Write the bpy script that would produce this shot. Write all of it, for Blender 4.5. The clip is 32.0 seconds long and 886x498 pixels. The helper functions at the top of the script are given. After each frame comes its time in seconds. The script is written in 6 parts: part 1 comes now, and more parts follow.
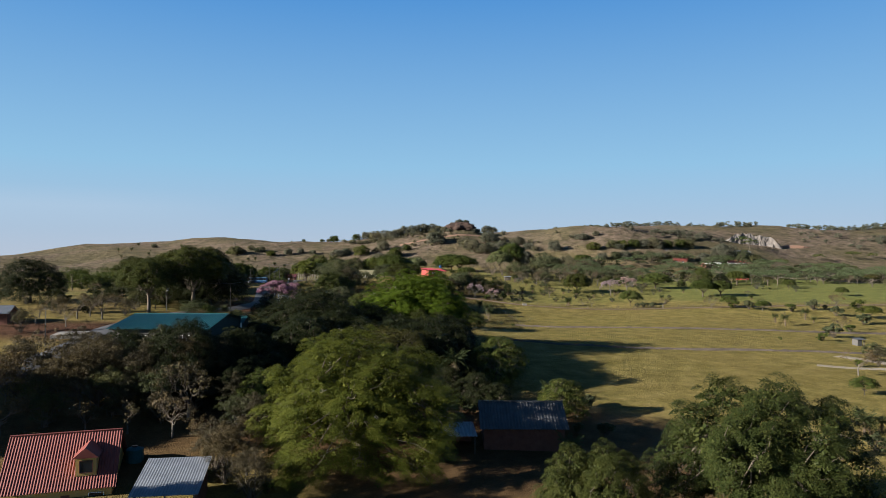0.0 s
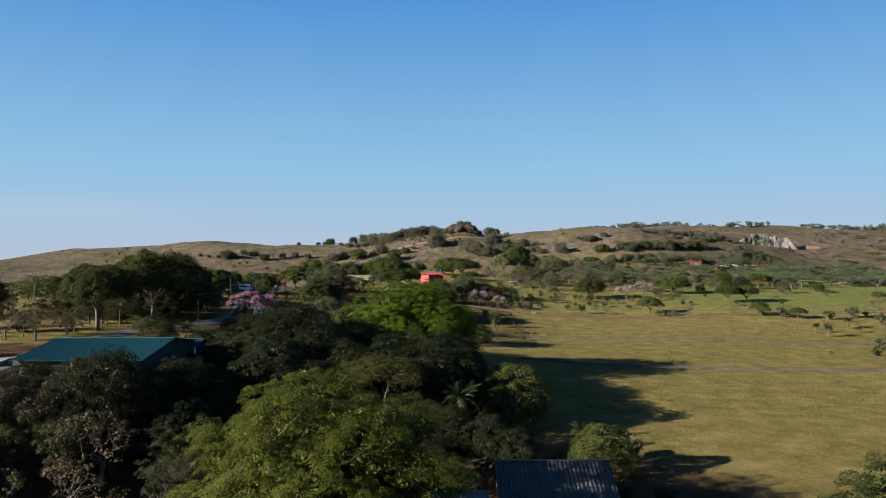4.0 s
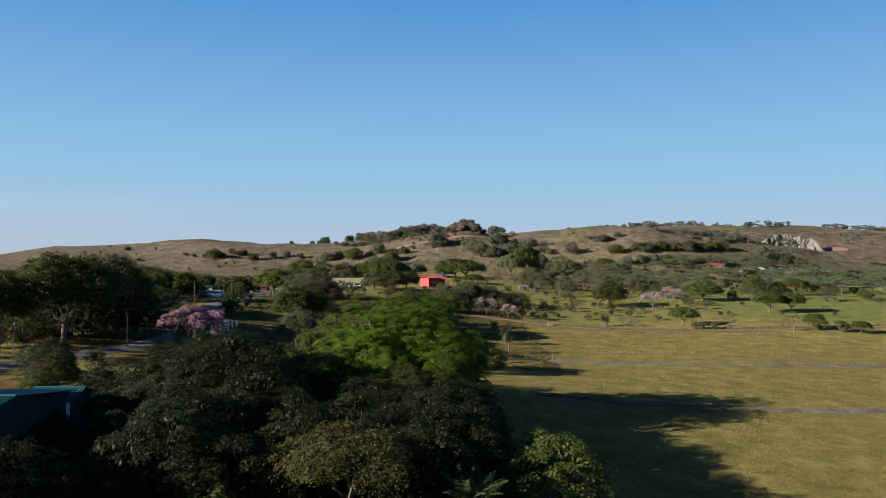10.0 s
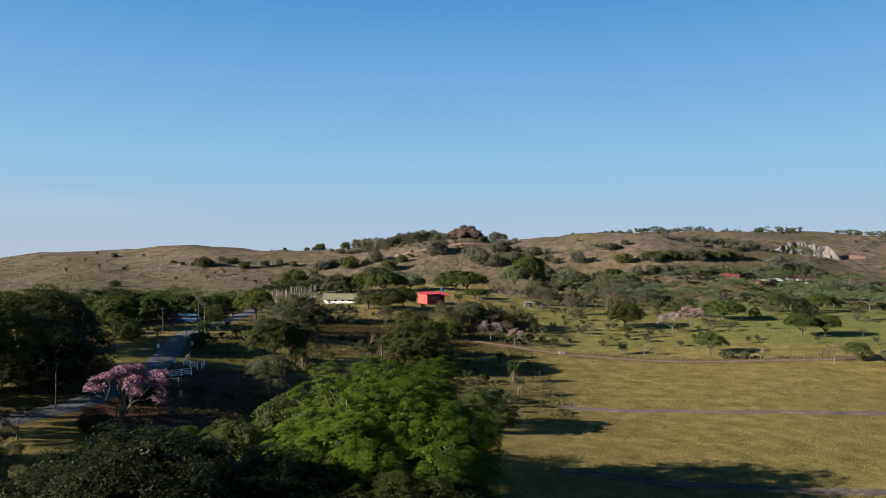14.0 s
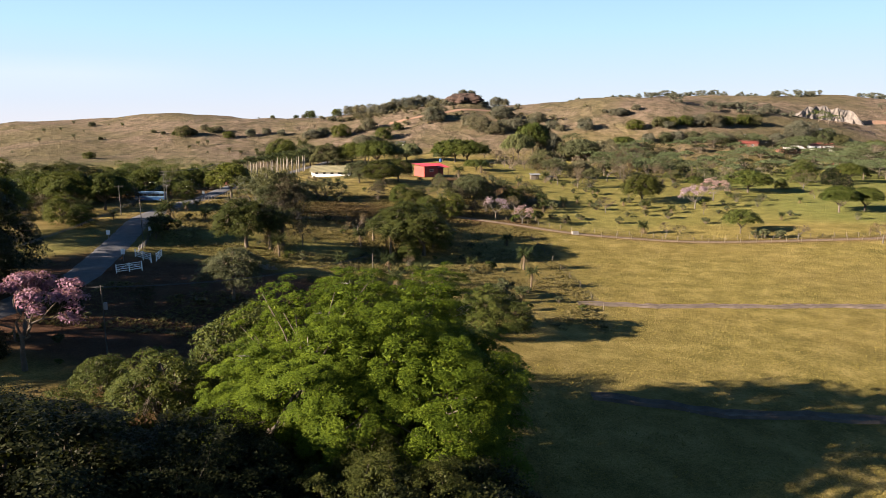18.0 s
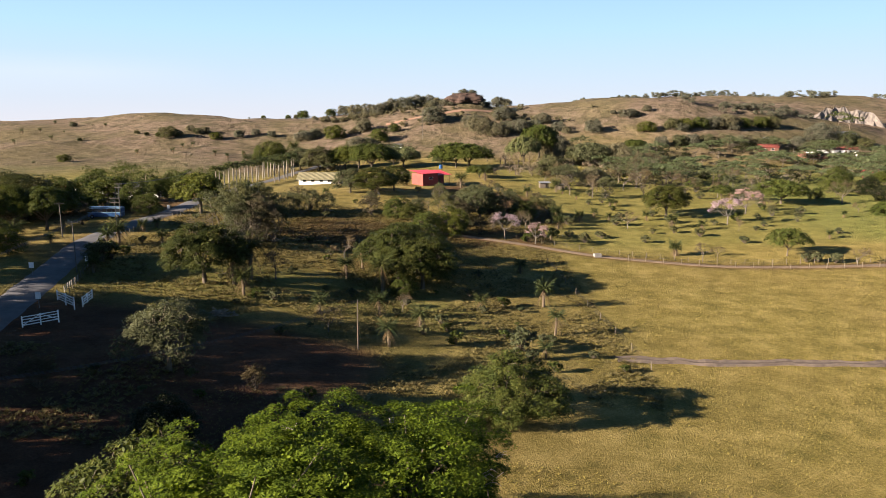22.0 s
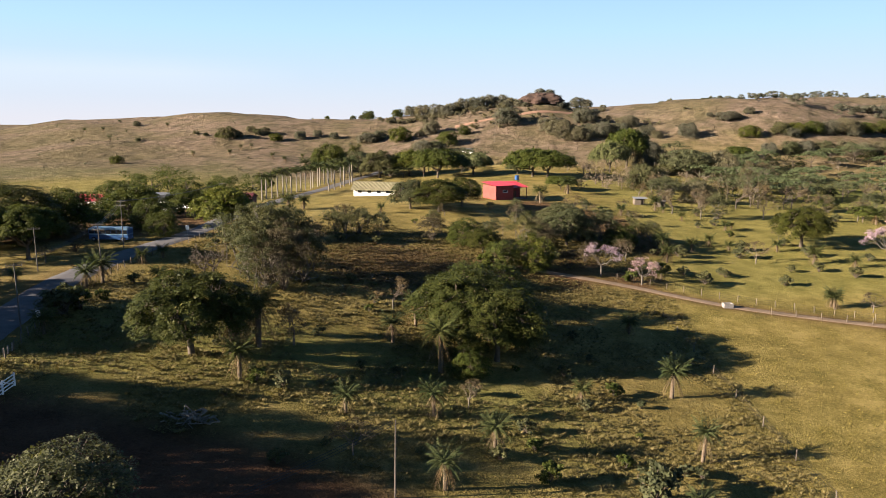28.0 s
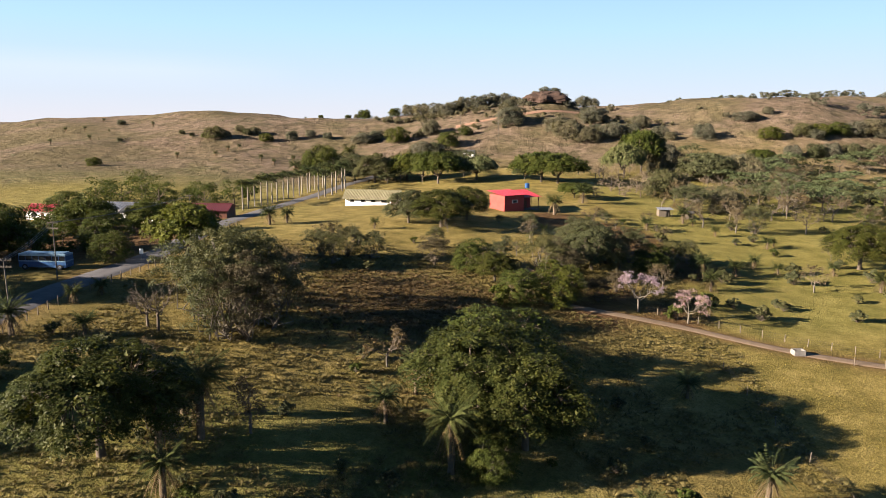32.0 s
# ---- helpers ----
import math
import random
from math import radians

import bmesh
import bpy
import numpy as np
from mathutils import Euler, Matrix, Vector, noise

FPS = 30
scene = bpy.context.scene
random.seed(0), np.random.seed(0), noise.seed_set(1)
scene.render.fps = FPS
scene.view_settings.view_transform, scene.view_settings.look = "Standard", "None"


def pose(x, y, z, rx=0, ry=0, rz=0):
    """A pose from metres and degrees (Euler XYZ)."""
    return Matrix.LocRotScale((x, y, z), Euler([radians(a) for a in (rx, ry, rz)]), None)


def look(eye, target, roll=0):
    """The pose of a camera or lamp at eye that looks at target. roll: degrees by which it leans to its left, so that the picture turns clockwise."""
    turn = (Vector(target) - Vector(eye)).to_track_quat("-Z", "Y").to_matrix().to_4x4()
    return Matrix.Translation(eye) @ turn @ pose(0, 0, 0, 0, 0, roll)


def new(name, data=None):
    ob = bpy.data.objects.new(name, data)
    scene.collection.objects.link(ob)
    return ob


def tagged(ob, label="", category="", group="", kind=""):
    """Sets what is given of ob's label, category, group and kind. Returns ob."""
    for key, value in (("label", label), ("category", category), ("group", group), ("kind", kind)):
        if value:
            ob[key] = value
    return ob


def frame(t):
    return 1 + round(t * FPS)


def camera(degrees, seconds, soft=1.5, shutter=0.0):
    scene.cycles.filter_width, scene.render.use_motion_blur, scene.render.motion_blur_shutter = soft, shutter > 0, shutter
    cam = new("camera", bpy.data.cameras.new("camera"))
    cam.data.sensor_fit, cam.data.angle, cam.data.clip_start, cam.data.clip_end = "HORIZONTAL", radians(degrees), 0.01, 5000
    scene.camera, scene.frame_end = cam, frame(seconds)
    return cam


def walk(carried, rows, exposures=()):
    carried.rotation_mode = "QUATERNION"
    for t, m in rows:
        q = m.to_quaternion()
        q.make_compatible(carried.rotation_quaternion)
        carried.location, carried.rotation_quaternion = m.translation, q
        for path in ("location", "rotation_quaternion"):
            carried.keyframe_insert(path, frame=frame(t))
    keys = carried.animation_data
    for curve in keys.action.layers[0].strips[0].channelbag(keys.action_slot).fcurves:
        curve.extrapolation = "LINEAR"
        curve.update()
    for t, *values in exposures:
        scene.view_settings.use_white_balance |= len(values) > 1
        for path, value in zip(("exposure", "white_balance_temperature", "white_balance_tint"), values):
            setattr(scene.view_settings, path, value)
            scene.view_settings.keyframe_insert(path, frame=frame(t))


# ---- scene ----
cam = camera(64.5, 32.0, 0.7)
PATH = [
    (0, 0.05, 0.02, 30.21, 0.13, 0.32, 0.13),
    (1, -0.11, 6.85, 30.46, 0.09, 0.36, 0.14),
    (2, -0.23, 13.68, 30.66, 0.11, 0.37, 0.06),
    (3, -0.29, 20.53, 30.79, 0.16, 0.44, -0.08),
    (6, -0.20, 41.03, 30.83, 0.12, 0.63, -0.32),
    (7, -0.20, 47.63, 30.82, 0.07, 0.68, -0.30),
    (8, -0.26, 54.00, 30.92, 0.11, 0.63, -0.17),
    (9, -0.35, 60.17, 31.08, 0.19, 0.57, -0.05),
    (10, -0.44, 66.24, 31.89, 0.30, 0.42, 0.09),
    (11, -0.51, 72.26, 33.58, 0.31, 0.45, 0.11),
    (12, -0.56, 78.26, 35.82, 0.27, 0.55, -0.03),
    (13, -0.62, 84.29, 37.70, 0.18, 0.65, -0.22),
    (13.5, -0.66, 87.32, 38.12, 0.18, 0.78, -0.25),
    (14, -0.70, 90.38, 38.23, 0.26, 0.42, 0.14),
    (14.5, -0.75, 93.48, 38.17, 0.22, -1.97, 0.28),
    (15, -0.80, 96.63, 38.05, 0.09, -5.60, 0.51),
    (15.5, -0.86, 99.82, 37.98, 0.01, -8.43, 0.68),
    (17.5, -1.15, 112.81, 38.00, 0.07, -10.26, -0.17),
    (18, -1.24, 116.12, 38.15, 0.04, -10.29, -0.16),
    (19, -1.46, 122.89, 38.61, -0.02, -10.35, -0.12),
    (20, -1.71, 129.77, 38.94, -0.08, -10.40, -0.08),
    (21, -1.95, 136.60, 39.18, -0.14, -10.37, -0.04),
    (22, -2.17, 143.24, 39.41, -0.11, -10.35, -0.00),
    (23, -2.37, 149.68, 39.53, 0.03, -10.28, 0.05),
    (24, -2.57, 155.96, 39.47, 0.11, -10.22, 0.01),
    (24.5, -2.71, 159.08, 39.53, 0.11, -10.20, 0.01),
    (25, -2.88, 162.19, 39.59, 0.52, -10.18, 0.00),
    (25.5, -3.10, 165.30, 39.66, 3.37, -10.14, 0.11),
    (27.5, -4.18, 177.71, 40.00, 5.53, -10.28, 0.37),
    (28, -4.49, 180.79, 40.12, 5.53, -10.31, 0.40),
    (29, -5.23, 186.88, 40.42, 5.54, -10.39, 0.47),
    (30, -6.12, 192.91, 40.65, 5.51, -10.42, 0.51),
    (31, -7.10, 198.90, 40.85, 5.44, -10.44, 0.54),
    (32, -8.12, 204.89, 40.96, 5.34, -10.44, 0.54),
]
walk(cam, [(t, pose(x, y, z, 90 + pitch, -roll, yaw)) for t, x, y, z, yaw, pitch, roll in PATH],
     [(0, 1.92, 6200, 10), (13.5, 1.92, 6200, 10), (15.5, 1.9, 6200, 10), (17.8, 2.63, 7350, 18.5), (25, 2.56, 7350, 18.5), (32, 2.6, 7350, 18.5)])

# ---------------------------------------------------------------- light
SUN_ELEVATION, SUN_FROM = 17.8, (-1.0, -0.38)
world = bpy.data.worlds.new("world")
scene.world = world
world.use_nodes = True
_nodes, _links = world.node_tree.nodes, world.node_tree.links
sky = _nodes.new("ShaderNodeTexSky")
sky.sky_type, sky.sun_disc = "NISHITA", False
sky.sun_elevation = radians(SUN_ELEVATION)
sky.sun_rotation = math.atan2(SUN_FROM[0], SUN_FROM[1])
sky.altitude = 1000
sky.air_density, sky.dust_density, sky.ozone_density = 1.05, 0.0, 6.0
_tint = _nodes.new("ShaderNodeMix")
_tint.data_type, _tint.blend_type = "RGBA", "MULTIPLY"
_tint.inputs[0].default_value = 1.0
_tint.inputs[7].default_value = (0.165, 0.175, 0.19, 1)
_links.new(sky.outputs["Color"], _tint.inputs[6])
_tc, _up, _thick, _air = (_nodes.new("ShaderNode" + k) for k in ("TexCoord", "SeparateXYZ", "ValToRGB", "ValToRGB"))
for _r, _stops in ((_thick, ((0.0, 0.9, 0.9, 0.9), (0.37, 0.8, 0.8, 0.8), (0.6, 0.1, 0.1, 0.1))), (_air, ((0.0, 0.38, 0.435, 0.515), (0.12, 0.25, 0.446, 0.605), (0.36, 0.07, 0.25, 0.56)))):
    _r.color_ramp.elements.new(0.5)
    for _el, (_p, *_c) in zip(_r.color_ramp.elements, _stops):
        _el.position, _el.color = _p, (*_c, 1)
    _links.new(_up.outputs["Z"], _r.inputs["Fac"])
_links.new(_tc.outputs["Generated"], _up.inputs["Vector"])
_bright, _haze = _nodes.new("ShaderNodeMix"), _nodes.new("ShaderNodeMix")
_bright.data_type, _bright.blend_type, _haze.data_type = "RGBA", "MULTIPLY", "RGBA"
_bright.inputs[0].default_value = 1.0
_bright.inputs[7].default_value = (6.15, 6.15, 6.15, 1)
_links.new(_air.outputs["Color"], _bright.inputs[6])
_links.new(_thick.outputs["Color"], _haze.inputs[0])
_links.new(_tint.outputs[2], _haze.inputs[6])
_links.new(_bright.outputs[2], _haze.inputs[7])
_veil, _side, _cut, _cloud = (_nodes.new("ShaderNode" + k) for k in ("ValToRGB", "ValToRGB", "Math", "Mix"))
for _r, _stops in ((_veil, ((0.03, 0), (0.06, 0.15), (0.085, 0))), (_side, ((0.28, 1), (0.36, 0), (1.0, 0)))):
    _r.color_ramp.elements.new(0.5)
    for _el, (_p, _v) in zip(_r.color_ramp.elements, _stops):
        _el.position, _el.color = _p, (_v, _v, _v, 1)
_half = _nodes.new("ShaderNodeMath")
_half.operation, _half.inputs[1].default_value, _half.inputs[2].default_value = "MULTIPLY_ADD", 0.5, 0.5
_links.new(_up.outputs["X"], _half.inputs[0])
_links.new(_half.outputs[0], _side.inputs["Fac"])
_links.new(_up.outputs["Z"], _veil.inputs["Fac"])
_cut.operation, _cloud.data_type = "MULTIPLY", "RGBA"
_links.new(_veil.outputs["Color"], _cut.inputs[0])
_links.new(_side.outputs["Color"], _cut.inputs[1])
_links.new(_cut.outputs[0], _cloud.inputs[0])
_links.new(_haze.outputs[2], _cloud.inputs[6])
_cloud.inputs[7].default_value = (3.0, 3.25, 3.6, 1)
_links.new(_cloud.outputs[2], _nodes["Background"].inputs["Color"])
_nodes["Background"].inputs["Strength"].default_value = 0.058
sun = new("sun", bpy.data.lights.new("sun", "SUN"))
sun.data.energy, sun.data.angle, sun.data.color = 5.0, radians(0.53), (1.0, 0.905, 0.77)
_e = math.tan(radians(SUN_ELEVATION))
sun.matrix_basis = look((SUN_FROM[0] * 100, SUN_FROM[1] * 100, _e * 100 * math.hypot(*SUN_FROM)), (0, 0, 0))


# ---------------------------------------------------------------- materials
def surface(name, rough=0.8):
    m = bpy.data.materials.new(name)
    m.use_nodes = True
    b = m.node_tree.nodes["Principled BSDF"]
    b.inputs["Roughness"].default_value = rough
    b.inputs["Specular IOR Level"].default_value = 0.25
    return m, m.node_tree.nodes, m.node_tree.links, b


def noise_node(n, l, scale, detail=4.0, rough=0.55, space="Object"):
    tc = n.new("ShaderNodeTexCoord")
    t = n.new("ShaderNodeTexNoise")
    t.inputs["Scale"].default_value, t.inputs["Detail"].default_value = scale, detail
    t.inputs["Roughness"].default_value = rough
    l.new(tc.outputs[space], t.inputs["Vector"])
    return t


def ramp(n, l, fac, stops):
    r = n.new("ShaderNodeValToRGB")
    el = r.color_ramp.elements
    while len(el) < len(stops):
        el.new(0.5)
    for e, (p, c) in zip(el, stops):
        e.position, e.color = p, (*c, 1)
    l.new(fac, r.inputs["Fac"])
    return r.outputs["Color"]


def mix(n, l, fac, a, b, mode="MIX"):
    m = n.new("ShaderNodeMix")
    m.data_type, m.blend_type = "RGBA", mode
    for sock, v in (("Factor", fac), ("A", a), ("B", b)):
        s = [i for i in m.inputs if i.name == sock and i.type == ("VALUE" if sock == "Factor" else "RGBA")][0]
        if isinstance(v, (int, float)):
            s.default_value = v
        elif isinstance(v, tuple):
            s.default_value = (*v, 1)
        else:
            l.new(v, s)
    return [o for o in m.outputs if o.type == "RGBA"][0]


def bump(n, l, b, height, strength, distance):
    u = n.new("ShaderNodeBump")
    u.inputs["Strength"].default_value, u.inputs["Distance"].default_value = strength, distance
    l.new(height, u.inputs["Height"])
    l.new(u.outputs["Normal"], b.inputs["Normal"])


def plain(name, dark, light, scale=2.0, rough=0.8, metal=0.0, relief=0.0):
    """Two tones mixed by noise at two sizes, with a little relief."""
    m, n, l, b = surface(name, rough)
    a, c = noise_node(n, l, scale), noise_node(n, l, scale * 9, 3)
    f = mix(n, l, 0.4, a.outputs["Fac"], c.outputs["Fac"])
    l.new(ramp(n, l, f, [(0.32, dark), (0.68, light)]), b.inputs["Base Color"])
    b.inputs["Metallic"].default_value = metal
    if relief:
        bump(n, l, b, c.outputs["Fac"], 0.6, relief)
    return m


def foliage(name, dark, mid, light, translucency=0.25, rough=0.55):
    """Leaves that differ one by one and let some light through."""
    m, n, l, b = surface(name, rough)
    b.inputs["Specular IOR Level"].default_value = 0.07
    g = n.new("ShaderNodeNewGeometry")
    o = n.new("ShaderNodeObjectInfo")
    big = noise_node(n, l, 0.8, 3)
    mx = n.new("ShaderNodeMath")
    mx.operation = "MULTIPLY_ADD"
    l.new(g.outputs["Random Per Island"], mx.inputs[0])
    mx.inputs[1].default_value = 0.34
    l.new(big.outputs["Fac"], mx.inputs[2])
    col = ramp(n, l, mx.outputs[0], [(0.42, dark), (0.66, mid), (0.88, light)])
    tint = ramp(n, l, o.outputs["Random"], [(0.0, (0.8, 0.86, 0.8)), (0.5, (1, 1, 1)), (1.0, (1.15, 1.06, 0.85))])
    col = mix(n, l, 1.0, col, tint, "MULTIPLY")
    l.new(col, b.inputs["Base Color"])
    t = n.new("ShaderNodeBsdfTranslucent")
    l.new(mix(n, l, 1.0, col, (1.25, 1.2, 0.6), "MULTIPLY"), t.inputs["Color"])
    s = n.new("ShaderNodeMixShader")
    s.inputs["Fac"].default_value = translucency
    l.new(b.outputs["BSDF"], s.inputs[1])
    l.new(t.outputs["BSDF"], s.inputs[2])
    l.new(s.outputs["Shader"], n["Material Output"].inputs["Surface"])
    return m


LEAF_BRIGHT = foliage("leaf_bright", (0.029, 0.048, 0.0052), (0.061, 0.089, 0.008), (0.104, 0.134, 0.0135), 0.3, 0.7)
LEAF_RAIN = foliage("leaf_rain_tree", (0.025, 0.036, 0.0062), (0.046, 0.058, 0.009), (0.072, 0.080, 0.0155))
# Far leaves are paler and greyer: distance haze is mixed into their colour.
LEAF_HAZED = foliage("leaf_hazed_grey_green", (0.052, 0.055, 0.042), (0.084, 0.086, 0.064), (0.125, 0.122, 0.096), 0.35)
LEAF_HAZED_DRY = foliage("leaf_hazed_dry", (0.078, 0.065, 0.052), (0.115, 0.098, 0.081), (0.155, 0.135, 0.115), 0.15)
LEAF_MID = foliage("leaf_mid", (0.0235, 0.0335, 0.0082), (0.040, 0.0525, 0.0122), (0.066, 0.073, 0.018))
LEAF_DULL = foliage("leaf_dull_green", (0.017, 0.0235, 0.0065), (0.029, 0.037, 0.0096), (0.049, 0.053, 0.0145))
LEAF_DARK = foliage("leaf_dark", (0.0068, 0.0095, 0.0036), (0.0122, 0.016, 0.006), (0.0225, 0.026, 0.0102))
LEAF_OLIVE = foliage("leaf_olive", (0.028, 0.033, 0.018), (0.050, 0.056, 0.0275), (0.077, 0.081, 0.044))
LEAF_DRY = foliage("leaf_dry", (0.04154, 0.03224, 0.0186), (0.06882, 0.0527, 0.02976), (0.0961, 0.07812, 0.04588), 0.15)
LEAF_PINK = foliage("leaf_pink", (0.092, 0.046, 0.086), (0.15, 0.082, 0.137), (0.21, 0.13, 0.188))
LEAF_PALE = foliage("leaf_pale_pink", (0.14, 0.095, 0.125), (0.2, 0.15, 0.185), (0.27, 0.21, 0.25))
FROND = foliage("palm_leaf", (0.02753, 0.03869, 0.01633), (0.04687, 0.06324, 0.02612), (0.07738, 0.08779, 0.04027))
FROND_DEAD = foliage("palm_leaf_dead", (0.07316, 0.05022, 0.02728), (0.119, 0.08742, 0.05022), (0.1649, 0.124, 0.07812), 0.1)
GRASS_BLADE = foliage("grass_blade", (0.055, 0.048, 0.012), (0.128, 0.104, 0.026), (0.225, 0.178, 0.062), 0.3)
GRASS_TALL = foliage("tall_dry_grass", (0.058, 0.053, 0.022), (0.090, 0.078, 0.033), (0.128, 0.106, 0.049), 0.3)
GRASS_BROWN = foliage("brown_dry_grass", (0.05, 0.033, 0.016), (0.095, 0.064, 0.032), (0.15, 0.108, 0.058), 0.25)
BARK = plain("bark", (0.04464, 0.03472, 0.0248), (0.0992, 0.08184, 0.06448), 3.0, 0.9, 0, 0.02)
BARK_PALE = plain("bark_pale", (0.058, 0.05, 0.041), (0.108, 0.098, 0.084), 2.0, 0.9, 0, 0.02)
BARK_ROYAL = plain("royal_palm_bark", (0.0992, 0.08928, 0.0744), (0.1885, 0.1736, 0.1538), 2.0, 0.9, 0, 0.02)
TWIG = plain("pale_twig", (0.12, 0.11, 0.10), (0.22, 0.20, 0.18), 2.0, 0.9)
BARK_PALM = plain("palm_bark", (0.05952, 0.04464, 0.02976), (0.119, 0.09424, 0.06944), 6.0, 0.95, 0, 0.04)

# ---------------------------------------------------------------- the lie of the land
NEAR_Z = [
    (-1.4, -0.7, -0.4, -0.8, -0.1, -0.7, -2.0),
    (5.2, 0.8, -2.8, -1.7, 1.2, 1.2, 0.3),
    (11.3, 8.6, 4.9, 0.8, 1.5, 2.4, 2.0),
    (14.0, 16.3, 15.7, 5.8, 3.6, 3.5, 1.6),
    (14.3, 16.8, 15.9, 6.3, 5.2, 3.9, -0.4),
    (14.8, 17.9, 14.8, 4.2, 3.7, 4.7, 1.1),
    (13.3, 17.6, 17.4, 8.0, 4.2, 7.8, 7.4),
    (11.3, 15.4, 19.3, 13.5, 6.6, 10.1, 11.6),
    (11.8, 12.1, 17.2, 18.2, 11.8, 11.3, 11.4),
    (15.6, 10.1, 13.9, 19.0, 15.8, 13.0, 10.7),
]
GX, GY, REACH = np.arange(-150, 151, 50.0), np.arange(0, 451, 50.0), 36.0
# far hills: x, y, width, depth, height
HILLS = [
    (311, 770, 181, 95, 39.2), (147, 628, 81, 60, 28.8), (577, 880, 147, 150, 12.3), (-20, 678, 56, 60, 17.9), (17, 664, 10, 10, 9.1),
    (-110, 719, 63, 80, 24.9), (-216, 770, 58, 110, 23.1), (-353, 793, 94, 110, 24.5), (-120, 829, 71, 100, -21.8), (242, 643, 76, 34, 3.2),
    (725, 801, 154, 130, 49.1), (116, 815, 126, 90, 20.4), (890, 700, 171, 200, 32.0),
]


def soft_step(v, a, b):
    v = np.clip((v - a) / (b - a), 0, 1)
    return v * v * (3 - 2 * v)


def height(x, y):
    x, y = np.asarray(x, float), np.asarray(y, float)
    cx, cy = np.clip(x, -170, 170), np.clip(y, -30, 470)
    wx = np.exp(-((cx[..., None] - GX) ** 2) / (2 * REACH**2))
    wy = np.exp(-((cy[..., None] - GY) ** 2) / (2 * REACH**2))
    z = np.einsum("...i,ij,...j->...", wy / wy.sum(-1, keepdims=True), np.array(NEAR_Z), wx / wx.sum(-1, keepdims=True))
    far = np.hypot(np.maximum(np.abs(x) - 150, 0), np.maximum(np.maximum(-y, y - 450), 0))
    z = z * (1 - soft_step(far, 500, 1500))
    for hx, hy, sx, sy, h in HILLS:
        z = z + h * np.exp(-((x - hx) ** 2) / (2 * sx**2) - ((y - hy) ** 2) / (2 * sy**2))
    rough = soft_step(far, 10, 220)
    z = z + 2.0 * soft_step(far, 60, 200) * np.sin(x * 0.036 + 2.2 * np.sin(y * 0.017)) * np.sin(y * 0.029 + x * 0.011)
    z = z + (0.22 + 1.3 * rough) * (np.sin(x * 0.047 + 1.3) * np.sin(y * 0.041 + x * 0.013) + 0.5 * np.sin(x * 0.11 + y * 0.07) * np.sin(y * 0.13 - 0.4))
    return z


def ground_z(x, y):
    return float(height(x, y))


def graded(core_a, core_b, step, far_a, far_b, grow):
    out = list(np.arange(core_a, core_b + 1e-6, step))
    for sign, edge, far in ((-1, core_a, far_a), (1, core_b, far_b)):
        s, v = step, edge
        while (v - far) * sign < 0:
            s = min(s * grow, 260)
            v += sign * s
            out.append(v)
    return np.array(sorted(out))


def grid_mesh(name, xs, ys, zf):
    X, Y = np.meshgrid(xs, ys)
    Z = zf(X, Y)
    nx, ny = len(xs), len(ys)
    idx = np.arange(nx * ny).reshape(ny, nx)
    f = np.stack([idx[:-1, :-1], idx[:-1, 1:], idx[1:, 1:], idx[1:, :-1]], -1).reshape(-1, 4)
    return quad_mesh(name, np.stack([X, Y, Z], -1).reshape(-1, 3), f, smooth=True), X, Y


def quad_mesh(name, verts, quads, smooth=False):
    me = bpy.data.meshes.new(name)
    verts, quads = np.asarray(verts, np.float32), np.asarray(quads, np.int32)
    me.vertices.add(len(verts))
    me.vertices.foreach_set("co", verts.ravel())
    me.loops.add(quads.size)
    me.loops.foreach_set("vertex_index", quads.ravel())
    me.polygons.add(len(quads))
    me.polygons.foreach_set("loop_start", np.arange(len(quads), dtype=np.int32) * quads.shape[1])
    me.update(calc_edges=True)
    me.polygons.foreach_set("use_smooth", np.full(len(quads), smooth))
    return me


def near_line(x, y, pts):
    """Distance to a line through the given points."""
    d = np.full(np.shape(x), 1e9)
    for (ax, ay), (bx, by) in zip(pts, pts[1:]):
        t = np.clip(((x - ax) * (bx - ax) + (y - ay) * (by - ay)) / ((bx - ax) ** 2 + (by - ay) ** 2), 0, 1)
        d = np.minimum(d, np.hypot(x - ax - t * (bx - ax), y - ay - t * (by - ay)))
    return d


ROAD = [(-84, -60), (-76, 40), (-74, 100), (-72.5, 135), (-73, 153), (-68.5, 176), (-59, 200), (-58, 222), (-62, 240), (-66.5, 258), (-71, 276), (-72.5, 295), (-71, 312), (-72, 332), (-77, 365), (-79, 400), (-79, 440), (-77, 490), (-60, 580)]
TRACK = [(-4, 320), (8, 318.5), (20, 316), (36, 309), (62, 302), (110, 300), (190, 310), (300, 330)]
DRIVE = [(-58, 231), (-44, 231), (-30, 230), (-20, 227)]
DITCHES = [[(23, 240), (63, 240), (98, 241), (220, 246)], [(16, 194), (31, 191), (55, 191), (98, 193), (220, 198)]]


def ground_height(x, y):
    z = height(x, y)
    return z


